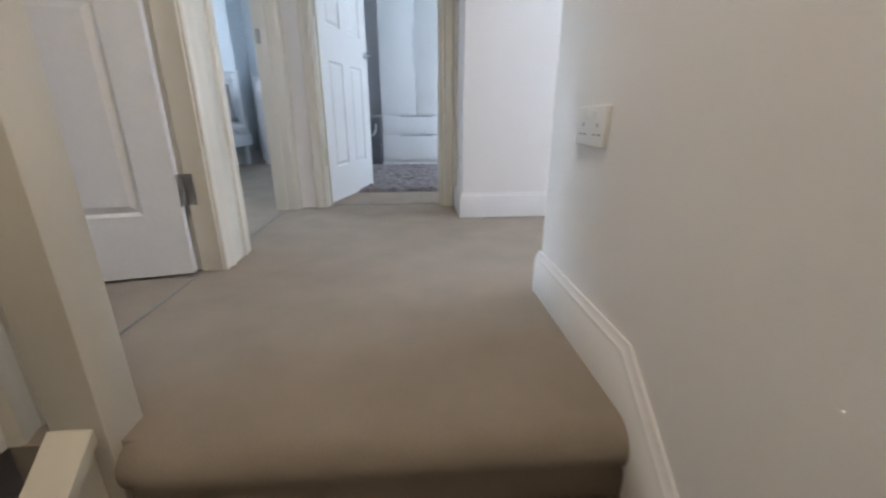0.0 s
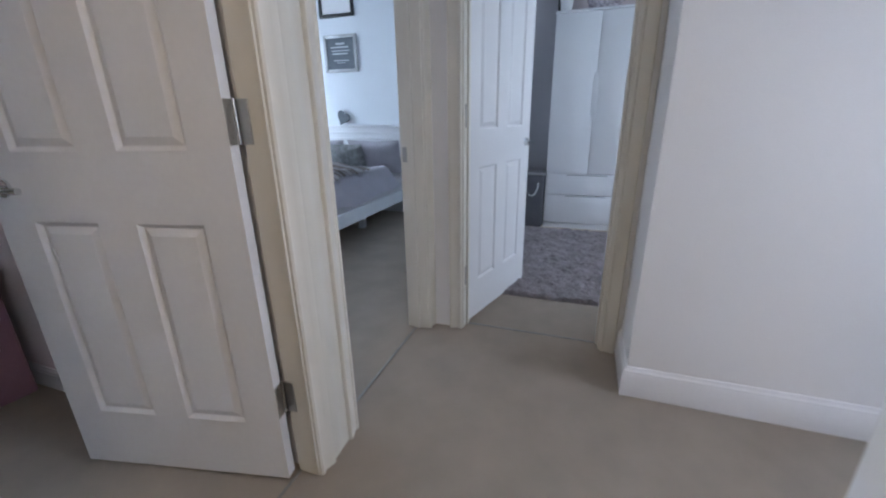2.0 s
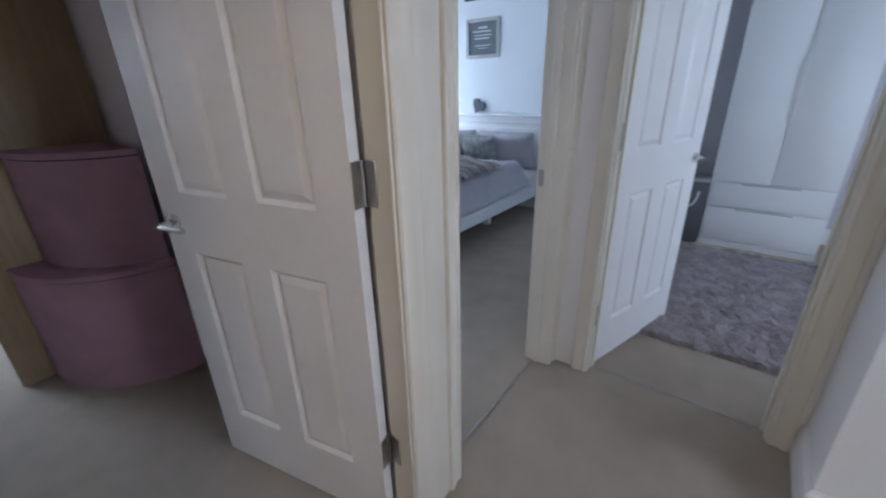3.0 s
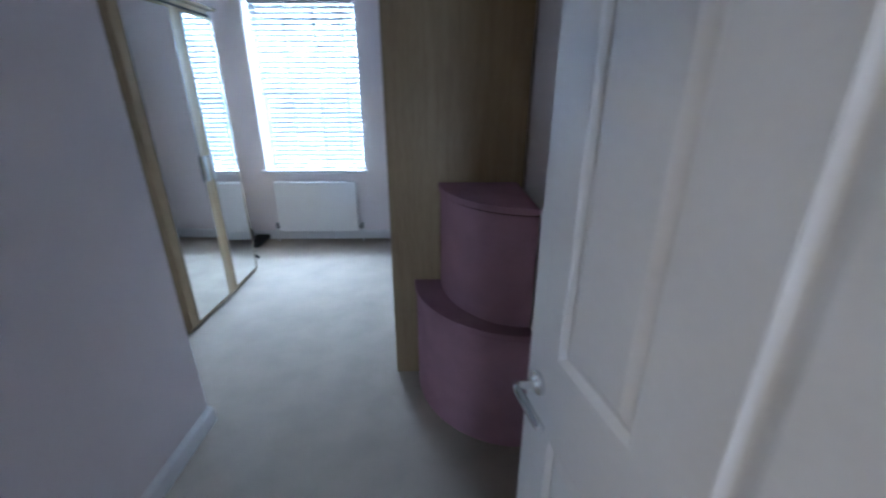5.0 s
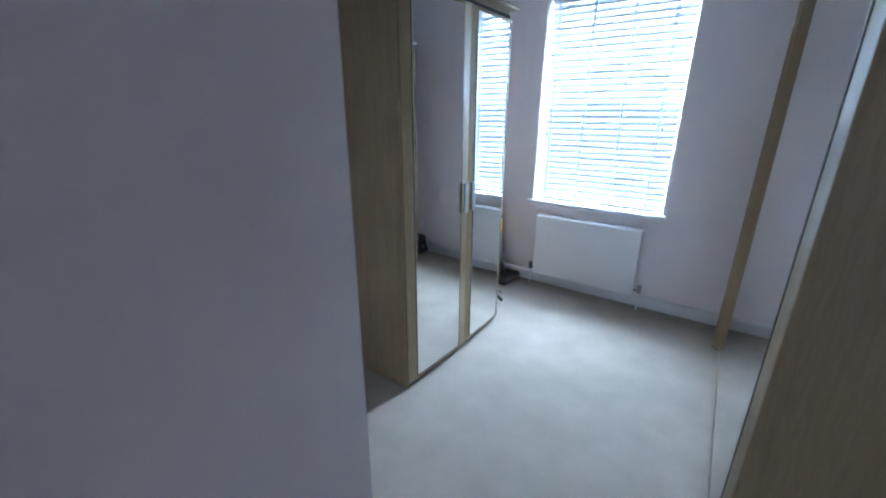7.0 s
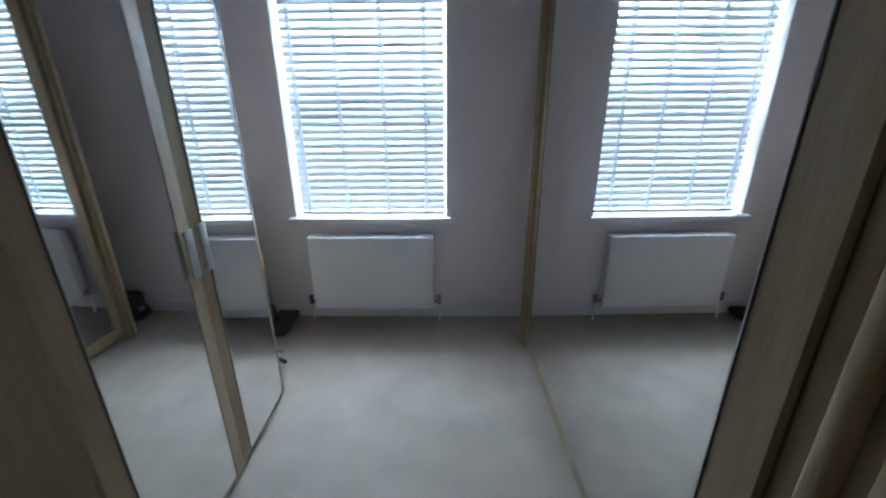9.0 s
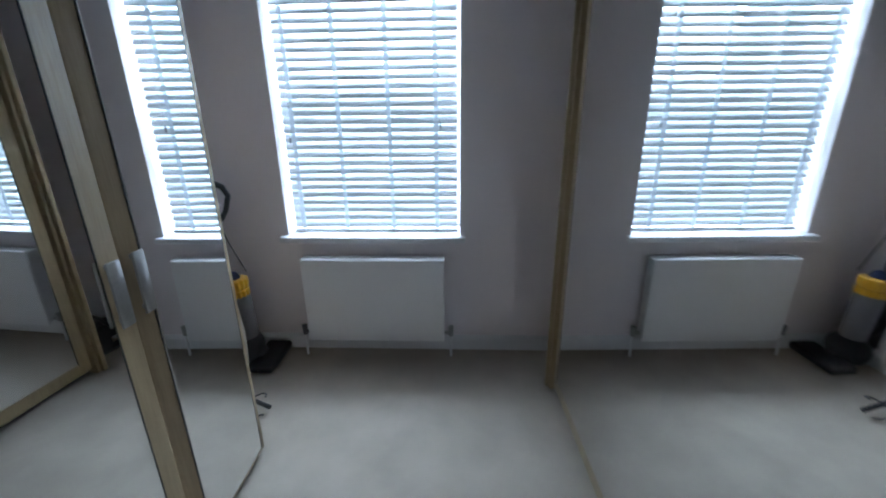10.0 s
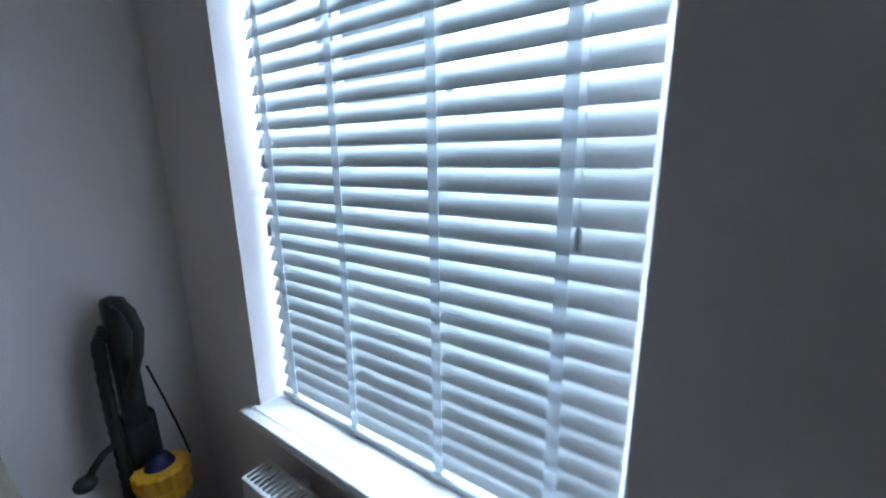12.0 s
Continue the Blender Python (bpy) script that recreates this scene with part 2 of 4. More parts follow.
def build_shell():
    pierced("wall_landing", "x", 0.0, 0.12, -0.93, 1.12, 0, CEIL, [(D1[0] - 0.022, D1[1] + 0.022, 0, HEAD), (*D2, 0, HEAD)], WALL, "off-white painted landing wall with two doorways")
    pierced("wall_landing_stair", "x", 0.0, 0.12, -4.2, -0.93, -2.6, CEIL, [], WALL, "off-white painted wall beside the stairs")
    pierced("wall_landing_end", "y", 1.12, 0.12, -1.02, 0.0, 0, CEIL, [(*D3, 0, HEAD)], WALL, "off-white painted end wall with a doorway")
    pierced("wall_landing_return", "x", -1.12, 0.1, 0.79, 1.24, 0, CEIL, [], WALL, "short white painted wall return")
    pierced("wall_landing_white", "y", 0.79, 0.12, -3.5, -1.12, 0, CEIL, [], WALL, "white painted landing wall")
    pierced("wall_stair", "x", -1.27, 0.12, -4.2, -0.28, -2.6, CEIL, [], WALL, "off-white painted wall rising beside the stairs")
    pierced("wall_stair_back", "y", -0.40, 0.12, -3.5, -1.27, 0, CEIL, [], WALL, "off-white painted wall round the corner")
    pierced("wall_landing_window", "x", -3.42, 0.12, -0.42, 0.91, 0, CEIL, [(-0.25, 0.6, 0.95, 2.1)], WALL, "painted wall with a landing window")
    pierced("wall_stair_foot", "y", -4.3, 0.1, -1.27, 0.12, -2.6, CEIL, [], WALL, "painted wall at the foot of the stairs")
    # dressing room
    pierced("wall_dressing_right", "y", 0.03, 0.12, 0.12, 4.62, 0, CEIL, [], WALL_ROSE, "pale painted dressing room wall")
    pierced("wall_dressing_window", "x", 4.45, 0.3, -2.82, 0.15, 0, CEIL, [WIN], WALL_ROSE, "pale lilac-white wall with a tall window")
    pierced("wall_dressing_left", "y", -2.82, 0.12, 1.56, 4.45, 0, CEIL, [], WALL_ROSE, "pale painted dressing room wall")
    pierced("wall_entry_left", "y", -1.69, 0.12, 0.12, 1.68, 0, CEIL, [], WALL_ROSE, "pale painted wall beside the dressing room entry")
    pierced("wall_entry_return", "x", 1.56, 0.12, -2.82, -1.69, 0, CEIL, [], WALL_ROSE, "pale painted wall return by the wardrobe")
    pierced("wall_entry_front", "x", 0.12, 0.01, -1.57, -0.93, 0, CEIL, [], WALL_ROSE, "pale painted wall beside the door")
    # bedroom
    pierced("wall_bedroom_head", "y", 3.70, 0.45, 1.27, 4.2, 0, CEIL, [], WALL_COOL, "pale blue-white bedroom wall behind the bed")
    pierced("wall_bedroom_recess", "y", 4.15, 0.12, 0.0, 4.2, 0, CEIL, [], WALL_COOL, "pale bedroom wall in a recess")
    pierced("wall_bedroom_window", "x", 4.08, 0.12, 0.15, 3.70, 0, CEIL, [(1.7, 3.1, 0.85, 2.15)], WALL_COOL, "pale bedroom wall with a window")
    pierced("wall_bedroom_front", "x", 0.0, 0.12, 1.12, 4.15, 0, CEIL, [], WALL_COOL, "pale bedroom wall")
    # nursery
    pierced("wall_nursery_back", "y", 4.02, 0.12, -3.0, 0.0, 0, CEIL, [], WALL_LILAC, "grey-lilac nursery wall")
    pierced("wall_nursery_window", "x", -3.0, 0.12, 0.91, 4.02, 0, CEIL, [(1.7, 3.1, 0.85, 2.15)], WALL_LILAC, "grey nursery wall with a window")
    # floors
    bm = one_box(-0.866, 0.79, -1.15, 0.0, -0.2, 0.0)
    box(bm, 0.79, 1.12, -1.02, 0.0, -0.2, 0)
    box(bm, -0.28, 0.79, -3.42, -1.15, -0.2, 0)
    box(bm, D1[0] - 0.022, D1[1] + 0.022, 0.0, 0.07, -0.2, 0)
    box(bm, *D2, 0.0, 0.07, -0.2, 0)
    solo("floor_landing", bm, CARPET, "beige cut-pile carpet on the landing", "floor", "structure")
    bm = one_box(-2.70, 0.03, 0.12, 4.45, -0.2, 0)
    box(bm, D1[0] - 0.022, D1[1] + 0.022, 0.07, 0.12, -0.2, 0)
    solo("floor_dressing", bm, CARPET, "pale grey-beige carpet in the dressing room", "floor", "structure")
    bm = one_box(0.15, 4.15, 0.12, 4.08, -0.2, 0)
    box(bm, *D2, 0.07, 0.12, -0.2, 0)
    solo("floor_bedroom", bm, CARPET, "grey-beige bedroom carpet", "floor", "structure")
    solo("floor_nursery", one_box(1.12, 4.02, -2.88, 0.0, -0.2, 0), CARPET, "beige nursery carpet", "floor", "structure")
    solo("ceiling", one_box(-4.3, 4.2, -3.5, 4.8, CEIL, CEIL + 0.1), CEILING, "white painted ceiling", "ceiling", "structure")
    solo("ground", one_box(-60, 60, -60, 60, -2.75, -2.6), BOUNCE_GROUND, "unseen ground round the house, made pale to bounce daylight up", "ground", "structure")


build_shell()

SKIRT = [(0, 0), (0, 0.14), (0.006, 0.14), (0.009, 0.128), (0.015, 0.122), (0.015, 0.112), (0.018, 0.108), (0.018, 0)]
ARCH = [(0, 0), (0, 0.012), (0.006, 0.017), (0.014, 0.017), (0.018, 0.013), (0.030, 0.014), (0.045, 0.019), (0.058, 0.024), (0.066, 0.024), (0.070, 0.018), (0.070, 0)]


def skirting(path, label="white gloss skirting board", tall=1.0):
    """Along the foot of walls; the wall is on the right hand of the path."""
    return solo("baseboard", sweep(bmesh.new(), [(a, b * tall) for a, b in SKIRT], [(*p, 0) for p in path], (0, 0, 1)), GLOSS, label, "skirting board", "structure")


skirting([(1.12, -1.02), (0.79, -1.02), (0.79, -3.3)][::-1])
skirting([(-0.28, -1.15), (-0.28, -3.3)][::-1])
skirting([(-1.57, 0.14), (-1.57, 1.68), (-2.70, 1.68), (-2.70, 4.45), (0.03, 4.45), (0.03, 0.2)][::-1], tall=0.72)
skirting([(1.24, 0.12), (4.15, 0.12), (4.15, 1.27), (3.70, 1.27), (3.70, 4.08)])
skirting([(1.3, 0.0), (4.02, 0.0), (4.02, -2.8)][::-1])


def casing(name, axis, at, out, a, b, mat, label):
    """Architrave round a doorway on one face of a wall; out: +1 or -1 along the wall's normal."""
    if axis == "x":
        pts, nrm = [(a, at, 0), (a, at, HEAD), (b, at, HEAD), (b, at, 0)], (0, out, 0)
    else:
        pts, nrm = [(at, a, 0), (at, a, HEAD), (at, b, HEAD), (at, b, 0)], (out, 0, 0)
    n, t = Vector(nrm), Vector((0, 0, 1))
    away = n.cross(t)
    inward = Vector(pts[2]) - Vector(pts[1])
    if away.dot(inward) > 0:
        pts = pts[::-1]
    return solo(name, sweep(bmesh.new(), ARCH, pts, nrm), mat, label, "door frame", "structure")


def lining(name, axis, lo, hi, a, b, stop, mat, label, rebate=0.0):
    """Jamb lining boards inside a doorway, with a stop bead."""
    bm, k = bmesh.new(), 0.022
    for p, q, z0, z1, cut in ((a, a + k, 0, HEAD - k, 0), (b - k, b, 0, HEAD - k, rebate), (a, b, HEAD - k, HEAD, 0)):
        if axis == "x":
            box(bm, p, q, lo - 0.003, hi + 0.003 - cut, z0, z1, 0.002, 1)
        else:
            box(bm, lo - 0.003, hi + 0.003, p, q, z0, z1, 0.002, 1)
    for p, q in ((a + k, a + k + 0.012), (b - k - 0.012, b - k))[:1 if rebate else 2]:
        if axis == "x":
            box(bm, p, q, stop - 0.034, stop, 0, HEAD - k, 0.002, 1)
        else:
            box(bm, stop - 0.034, stop, p, q, 0, HEAD - k, 0.002, 1)
    return solo(name, bm, mat, label, "door frame", "structure")


lining("trim_door_1", "x", 0.0, 0.12, *(D1[0] - 0.022, D1[1] + 0.022), 0.08, CREAM, "cream gloss door lining with stop bead", 0.046)
lining("trim_door_2", "x", 0.0, 0.12, *(D2[0], D2[1]), 0.08, CREAM, "cream gloss door lining with stop bead")
lining("trim_door_3", "y", 1.12, 1.24, *(D3[0], D3[1]), 1.2, CREAM, "cream gloss door lining with stop bead")
casing("trim_architrave_1", "x", 0.0, -1, D1[0] - 0.006, D1[1] + 0.006, CREAM, "moulded cream gloss architrave")
casing("trim_architrave_2", "x", 0.0, -1, D2[0] + 0.014, D2[1] - 0.014, CREAM, "moulded cream gloss architrave")
casing("trim_architrave_3", "y", 1.12, -1, D3[0] + 0.014, D3[1] - 0.014, CREAM, "moulded cream gloss architrave")


# ---------------------------------------------------------------- doors
def lever(bm, base, out, along):
    """A round rose with a lever bar."""
    b, o, a = Vector(base), Vector(out), Vector(along)
    tube(bm, [b, b + 0.008 * o], 0.026, 20)
    tube(bm, [b + 0.008 * o, b + 0.011 * o], [0.022, 0.014], 20)
    tube(bm, [b + 0.008 * o, b + 0.045 * o, b + 0.052 * o + 0.006 * a, b + 0.054 * o + 0.02 * a, b + 0.054 * o + 0.115 * a], [0.0095] * 5, 12)


def panel_face(bm, w, h, y, sign):
    """One moulded face of a four-panel door in the plane y."""
    st, mu = 0.118, 0.122
    xs = [0, st, (w - mu) / 2, (w + mu) / 2, w - st, w]
    zs = [0, 0.225, 0.885, 1.085, 1.865, h]
    grid = [[bm.verts.new((x, y, z)) for z in zs] for x in xs]
    fields = []
    for i in range(5):
        for j in range(5):
            f = bm.faces.new((grid[i][j], grid[i + 1][j], grid[i + 1][j + 1], grid[i][j + 1]))
            if i in (1, 3) and j in (1, 3):
                fields.append(f)
    bm.normal_update()
    d = -1 if fields[0].normal.y * sign > 0 else 1
    for f in fields:
        if d > 0:
            f.normal_flip()
    bm.normal_update()
    for t, depth in ((0.003, -0.0015), (0.012, -0.008), (0.005, 0.0), (0.028, 0.008)):
        bmesh.ops.inset_individual(bm, faces=fields, thickness=t, depth=depth)
    return grid


def panel_door(name, hinge, turn, label, plate, hinge_zs=(0.315, 1.164, 1.80)):
    """A four-panel door hung at hinge; local x runs from the hinge along the leaf, y is its thickness.
    plate: the spread (x0, x1, y0, y1) of the hinge flaps that are let into the jamb."""
    w, h, k = 0.762, 1.981, 0.038
    d = thing(name, (*hinge, 0), label, "door", "", "structure", turn)
    m = world_of(d) @ Matrix.Translation((0, 0, 0.012))
    bm = bmesh.new()
    panel_face(bm, w, h, 0.0, -1)
    panel_face(bm, w, h, k, 1)
    ring = [(0, 0), (w, 0), (w, h), (0, h)]
    for (x0, z0), (x1, z1) in zip(ring, ring[1:] + ring[:1]):
        bm.faces.new([bm.verts.new(p) for p in ((x0, 0, z0), (x1, 0, z1), (x1, k, z1), (x0, k, z0))])
    bmesh.ops.remove_doubles(bm, verts=bm.verts, dist=0.0002)
    rim = [e for e in bm.edges if abs(e.calc_face_angle(0)) > 1.3]
    bmesh.ops.bevel(bm, geom=rim, offset=0.002, segments=2, affect="EDGES")
    bmesh.ops.transform(bm, matrix=m, verts=bm.verts)
    part("leaf", bm, GLOSS, d).data.set_sharp_from_angle(angle=radians(9))
    for side, y in ((-1, 0.0), (1, k)):
        bm = bmesh.new()
        lever(bm, (w - 0.055, y, 0.985), (0, side, 0), (-1, 0, 0))
        bmesh.ops.transform(bm, matrix=m, verts=bm.verts)
        part("door_handle", bm, CHROME, d, "chrome lever handle on a round rose")
    latch = one_box(w - 0.001, w + 0.003, 0.008, 0.030, 0.90, 1.06, 0.001, 1)
    bmesh.ops.transform(latch, matrix=m, verts=latch.verts)
    part("latch_plate", latch, STEEL, d, "steel latch plate")
    for z in hinge_zs:
        bm = bmesh.new()
        box(bm, -0.003, 0.0, 0.001, 0.037, z - 0.068, z + 0.044, 0.001, 1)
        for q in range(5):
            tube(bm, [(-0.004, 0.0, z - 0.068 + 0.0226 * q), (-0.004, 0.0, z - 0.0465 + 0.0226 * q)], 0.0055, 10)
        for q in (-0.05, -0.012, 0.026):
            tube(bm, [(-0.0045, 0.02, z + q), (-0.002, 0.02, z + q)], 0.004, 8)
        bmesh.ops.transform(bm, matrix=m, verts=bm.verts)
        box(bm, *plate, z - 0.056, z + 0.056, 0.001, 1)
        part("hinge", bm, STEEL, d, "steel butt hinge")
    return d


panel_door("door_1", (-0.010, 0.088), 102.2, "white four-panel door standing open into the dressing room", (-0.0035, 0.001, 0.045, 0.086))
panel_door("door_3", (1.185, -0.196), -16.0, "white four-panel door standing open into the nursery", (1.14, 1.18, -0.1955, -0.1915))
for nm, x0, x1, y0, y1 in (("threshold_bar", -0.79, 0.0, 0.066, 0.076), ("threshold_bar", 0.257, 1.048, 0.066, 0.076), ("threshold_bar", 1.175, 1.185, -0.918, -0.192)):
    solo(nm, one_box(x0, x1, y0, y1, 0.0, 0.005, 0.002), STEEL, "thin metal carpet bar in the doorway", "threshold", "structure")
# strike plate in the bedroom door lining
solo("strike_plate", one_box(1.0445, 1.0485, 0.088, 0.112, 0.945, 1.02, 0.001, 1), STEEL, "steel strike plate on the door lining", "strike plate", "structure")
solo("trim_between_doors", sweep(bmesh.new(), [(0, 0), (0, 0.013), (0.003, 0.015), (0.045, 0.015), (0.048, 0.013), (0.0955, 0.013), (0.0955, 0)], [(0.079, 0, HEAD + 0.07), (0.079, 0, 0)], (0, -1, 0)), CREAM, "grooved cream gloss moulding between two architraves", "trim", "structure")

# ---------------------------------------------------------------- stairs
def stairs():
    rise, going, nose = 0.19, 0.225, -0.875
    for i in range(12):
        x, z = nose - i * going, -i * rise
        bm = bmesh.new()
        if i:
            box(bm, x, x + going + 0.02, -1.15, -0.20, z - 0.03, z)
        tube(bm, [(x + 0.010, -1.14, z - 0.0545), (x + 0.010, -0.25, z - 0.0545), (x + 0.020, -0.215, z - 0.0545), (x + 0.040, -0.19, z - 0.0545)], [0.055, 0.055, 0.052, 0.042], 36)
        box(bm, x - 0.012, x + 0.02, -1.15, -0.20, z - rise, z - 0.034)
        solo("stair_step", bm, CARPET, "beige carpeted stair step with rounded nosing", "stair", "structure")
    slope = rise / going
    flat = [(0, 0), (0.14, 0), (0.14, 0.006), (0.128, 0.009), (0.122, 0.015), (0.112, 0.015), (0.108, 0.018), (0, 0.018)]
    bm = sweep(bmesh.new(), flat, [(-0.28 + 0.018, -1.15, 0), (-0.79, -1.15, 0), (-3.4, -1.15, -2.61 * slope)], (0, 1, 0))
    solo("baseboard", bm, GLOSS, "white gloss skirting board running down the stairs", "skirting board", "structure")
    bm = bmesh.new()
    low = [(-0.905, -0.10), (-0.82, -0.03), (-3.4, -0.03 - 2.58 * slope), (-3.4, -0.4 - 2.58 * slope), (-0.92, -0.33)]
    extrude_outline(bm, low, Matrix(((1, 0, 0, 0), (0, 0, 1, -1.15), (0, 1, 0, 0), (0, 0, 0, 1))), 0.014)
    solo("trim_stair_string", bm, GLOSS, "white gloss stair string board", "trim", "structure")
    # open side: string with a capping, newel post and handrail
    bm = bmesh.new()
    side = [(-0.89, 0.02), (-3.4, 0.02 - 2.51 * slope), (-3.4, -0.35 - 2.51 * slope), (-0.89, -0.35)]
    extrude_outline(bm, side, Matrix(((1, 0, 0, 0), (0, 0, 1, -0.16), (0, 1, 0, 0), (0, 0, 0, 1))), 0.05)
    r = thing("stair_balustrade", (-0.845, -0.145, 0), "painted newel post with sloping handrail and capped string", "banister", "", "structure")
    part("string", bm, CREAM, r)
    cap = [(-0.89, 0.022), (-0.89, 0.05), (-3.4, 0.05 - 2.51 * slope), (-3.4, 0.022 - 2.51 * slope)]
    part("capping", extrude_outline(bmesh.new(), cap, Matrix(((1, 0, 0, 0), (0, 0, 1, -0.172), (0, 1, 0, 0), (0, 0, 0, 1))), 0.075), CREAM, r)
    part("newel_post", one_box(-0.89, -0.80, -0.19, -0.10, -0.3, 1.22, 0.004), CREAM, r)
    bm = one_box(-0.90, -0.79, -0.20, -0.09, 1.22, 1.245, 0.006)
    box(bm, -0.885, -0.805, -0.185, -0.105, 1.245, 1.262, 0.008)
    part("newel_cap", bm, CREAM, r)
    rail = [(-0.89, 1.0), (-0.89, 1.07), (-3.4, 1.07 - 2.51 * slope), (-3.4, 1.0 - 2.51 * slope)]
    part("handrail", extrude_outline(bmesh.new(), rail, Matrix(((1, 0, 0, 0), (0, 0, 1, -0.178), (0, 1, 0, 0), (0, 0, 0, 1))), 0.065), CREAM, r)


stairs()


# ---------------------------------------------------------------- landing things
def socket():
    o = thing("double_socket", (-0.565, -1.145, 0.497), "white double plug socket on the stair wall", "socket")
    x0, x1, z0, z1 = -0.638, -0.491, 0.497, 0.584
    part("face_plate", one_box(x0, x1, -1.15, -1.139, z0, z1, 0.003), WHITE, o)
    for c in (x0 + 0.037, x1 - 0.037):
        part("switch", one_box(c + (0.012 if c < -0.565 else -0.022), c + (0.022 if c < -0.565 else -0.012), -1.139, -1.135, z1 - 0.026, z1 - 0.010, 0.0015, 1), WHITE, o)
        # holes are thin dark boxes that paint the shade inside them
        for dx, dz, w, h in ((0, 0.047, 0.004, 0.008), (-0.011, 0.026, 0.007, 0.004), (0.011, 0.026, 0.007, 0.004)):
            part("pin_hole", one_box(c + dx - w / 2, c + dx + w / 2, -1.1392, -1.1384, z0 + dz - h / 2, z0 + dz + h / 2), DARK, o)


socket()


# unseen fixture, added to carry the landing's warm fill light
def assumed_ceiling_lamp():
    o = thing("assumed_ceiling_lamp", (-1.3, -0.62, CEIL), "assumed round white ceiling lamp, added out of view over the stairs", "lamp")
    part("base", lathe(bmesh.new(), [(0.06, 0), (0.06, -0.03), (0.03, -0.05)], (-1.3, -0.62, CEIL), 24), WHITE, o)
    bm = bmesh.new()
    sides, prof = 28, [(0.05, -0.05), (0.15, -0.07), (0.17, -0.13), (0.17, -0.25)]
    rings = [[bm.verts.new((-1.3 + q * math.cos(i * math.tau / sides), -0.62 + q * math.sin(i * math.tau / sides), CEIL + z)) for i in range(sides)] for q, z in prof]
    for p, q in zip(rings, rings[1:]):
        for i in range(sides):
            bm.faces.new((p[i], p[(i + 1) % sides], q[(i + 1) % sides], q[i]))
    part("shade", bm, WHITE, o)


assumed_ceiling_lamp()


# ---------------------------------------------------------------- dressing room
def steel_pull(x, s, y, z0=0.965, z1=1.145):
    bm = bmesh.new()
    for z in (z0 + 0.01, z1 - 0.022):
        box(bm, *sorted((x, x + s * 0.02)), y - 0.005, y + 0.005, z, z + 0.012)
    box(bm, *sorted((x + s * 0.017, x + s * 0.025)), y - 0.02, y + 0.02, z0, z1, 0.003)
    return bm


def mirror_wardrobe(x_front, x_back, y0, y1, height, doors, label, set_back, ajar=None):
    """doors: (low y, mirror low, mirror high, high y, handle y or None) each."""
    s = 1 if x_front > x_back else -1          # the way the doors face
    w = thing("wardrobe", ((x_front + x_back) / 2, (y0 + y1) / 2, 0), label, "wardrobe")
    xd = x_front - s * set_back                # door face
    xf = xd - s * 0.022
    side = x_front if set_back else xf
    lo, hi = min(side, x_back), max(side, x_back)
    for a in (y0, y1 - 0.024):
        part("side_panel", one_box(lo, hi, a, a + 0.024, 0, height - 0.03, 0.003), OAK, w)
    part("top_panel", one_box(lo, hi, y0, y1, height - 0.03, height, 0.003, 1), OAK, w)
    part("back_panel", one_box(*sorted((x_back, x_back + s * 0.008)), y0 + 0.024, y1 - 0.024, 0.05, height - 0.03), OAK, w)
    part("plinth", one_box(*sorted((xf - s * 0.005, xf - s * 0.025)), y0 + 0.024, y1 - 0.024, 0, 0.045), DARK, w, "dark recessed plinth")
    part("cornice", one_box(*sorted((x_front + s * 0.03, xf - s * 0.12)), y0 - 0.012, y1 + 0.03, height, height + 0.022, 0.005), WHITE_WOOD if set_back else OAK_DARK, w, "thin cornice board")
    # near-black strip paints the shade below the cornice
    part("cornice_shadow_strip", one_box(*sorted((xd - s * 0.002, xf - s * 0.05)), y0 + 0.024, y1 - 0.024, height - 0.046, height - 0.031), DARK, w, "dark strip that paints the shaded gap over the doors")
    h0, h1 = 0.035, height - 0.05
    for number, (a, m0, m1, b, hy) in enumerate(doors):
        d = part("door", one_box(*sorted((xf, xd)), a, b, h0, h1, 0.003), OAK, w)
        low = 0.075 if set_back else 0.02
        part("mirror", one_box(*sorted((xd - s * 0.003, xd + s * 0.004)), m0, m1, h0 + low, h1 - 0.02, 0.002, 1), MIRROR, d, "full-height mirror glass")
        for e in (m0 - 0.005, m1 + 0.001):
            part("mirror_bead", one_box(*sorted((xd - s * 0.002, xd + s * 0.003)), e, e + 0.004, h0 + low, h1 - 0.02), DARK, d, "dark mirror edge")
        if hy:
            part("handle", steel_pull(xd, s, hy), STEEL, d, "brushed steel pull handle")
        if ajar:
            pin = Matrix.Translation(Vector((xf, a if number == 0 else b, 0)) - w.location)
            d.matrix_basis = pin @ Matrix.Rotation(radians(ajar[number]), 4, "Z") @ pin.inverted()
    return w


mirror_wardrobe(-2.11, -2.685, 2.484, 3.54, 2.13,
                ((2.486, 2.565, 2.975, 3.044, 3.0), (3.048, 3.122, 3.508, 3.538, 3.085)),
                "light oak two-door wardrobe with mirrored doors, both slightly ajar", 0.0, (-1.6, 1.2))
robe = mirror_wardrobe(-0.66, 0.02, 2.068, 4.11, 2.13, ((2.255, 2.372, 3.955, 4.028, None),),
                       "light oak wardrobe with a wide mirrored door beside the window", 0.023, (1.15,))
part("filler_strip", one_box(-0.612, -0.592, 2.092, 2.255, 0, 2.10), OAK_DARK, robe, "dark oak recess beside the door")
part("fluted_strip", one_box(-0.652, -0.612, 2.150, 2.185, 0, 2.10, 0.012, 3), OAK, robe, "rounded oak strip in the recess")
part("end_pilaster", one_box(-0.712, -0.625, 4.058, 4.086, 0, 2.10, 0.003), OAK, robe)
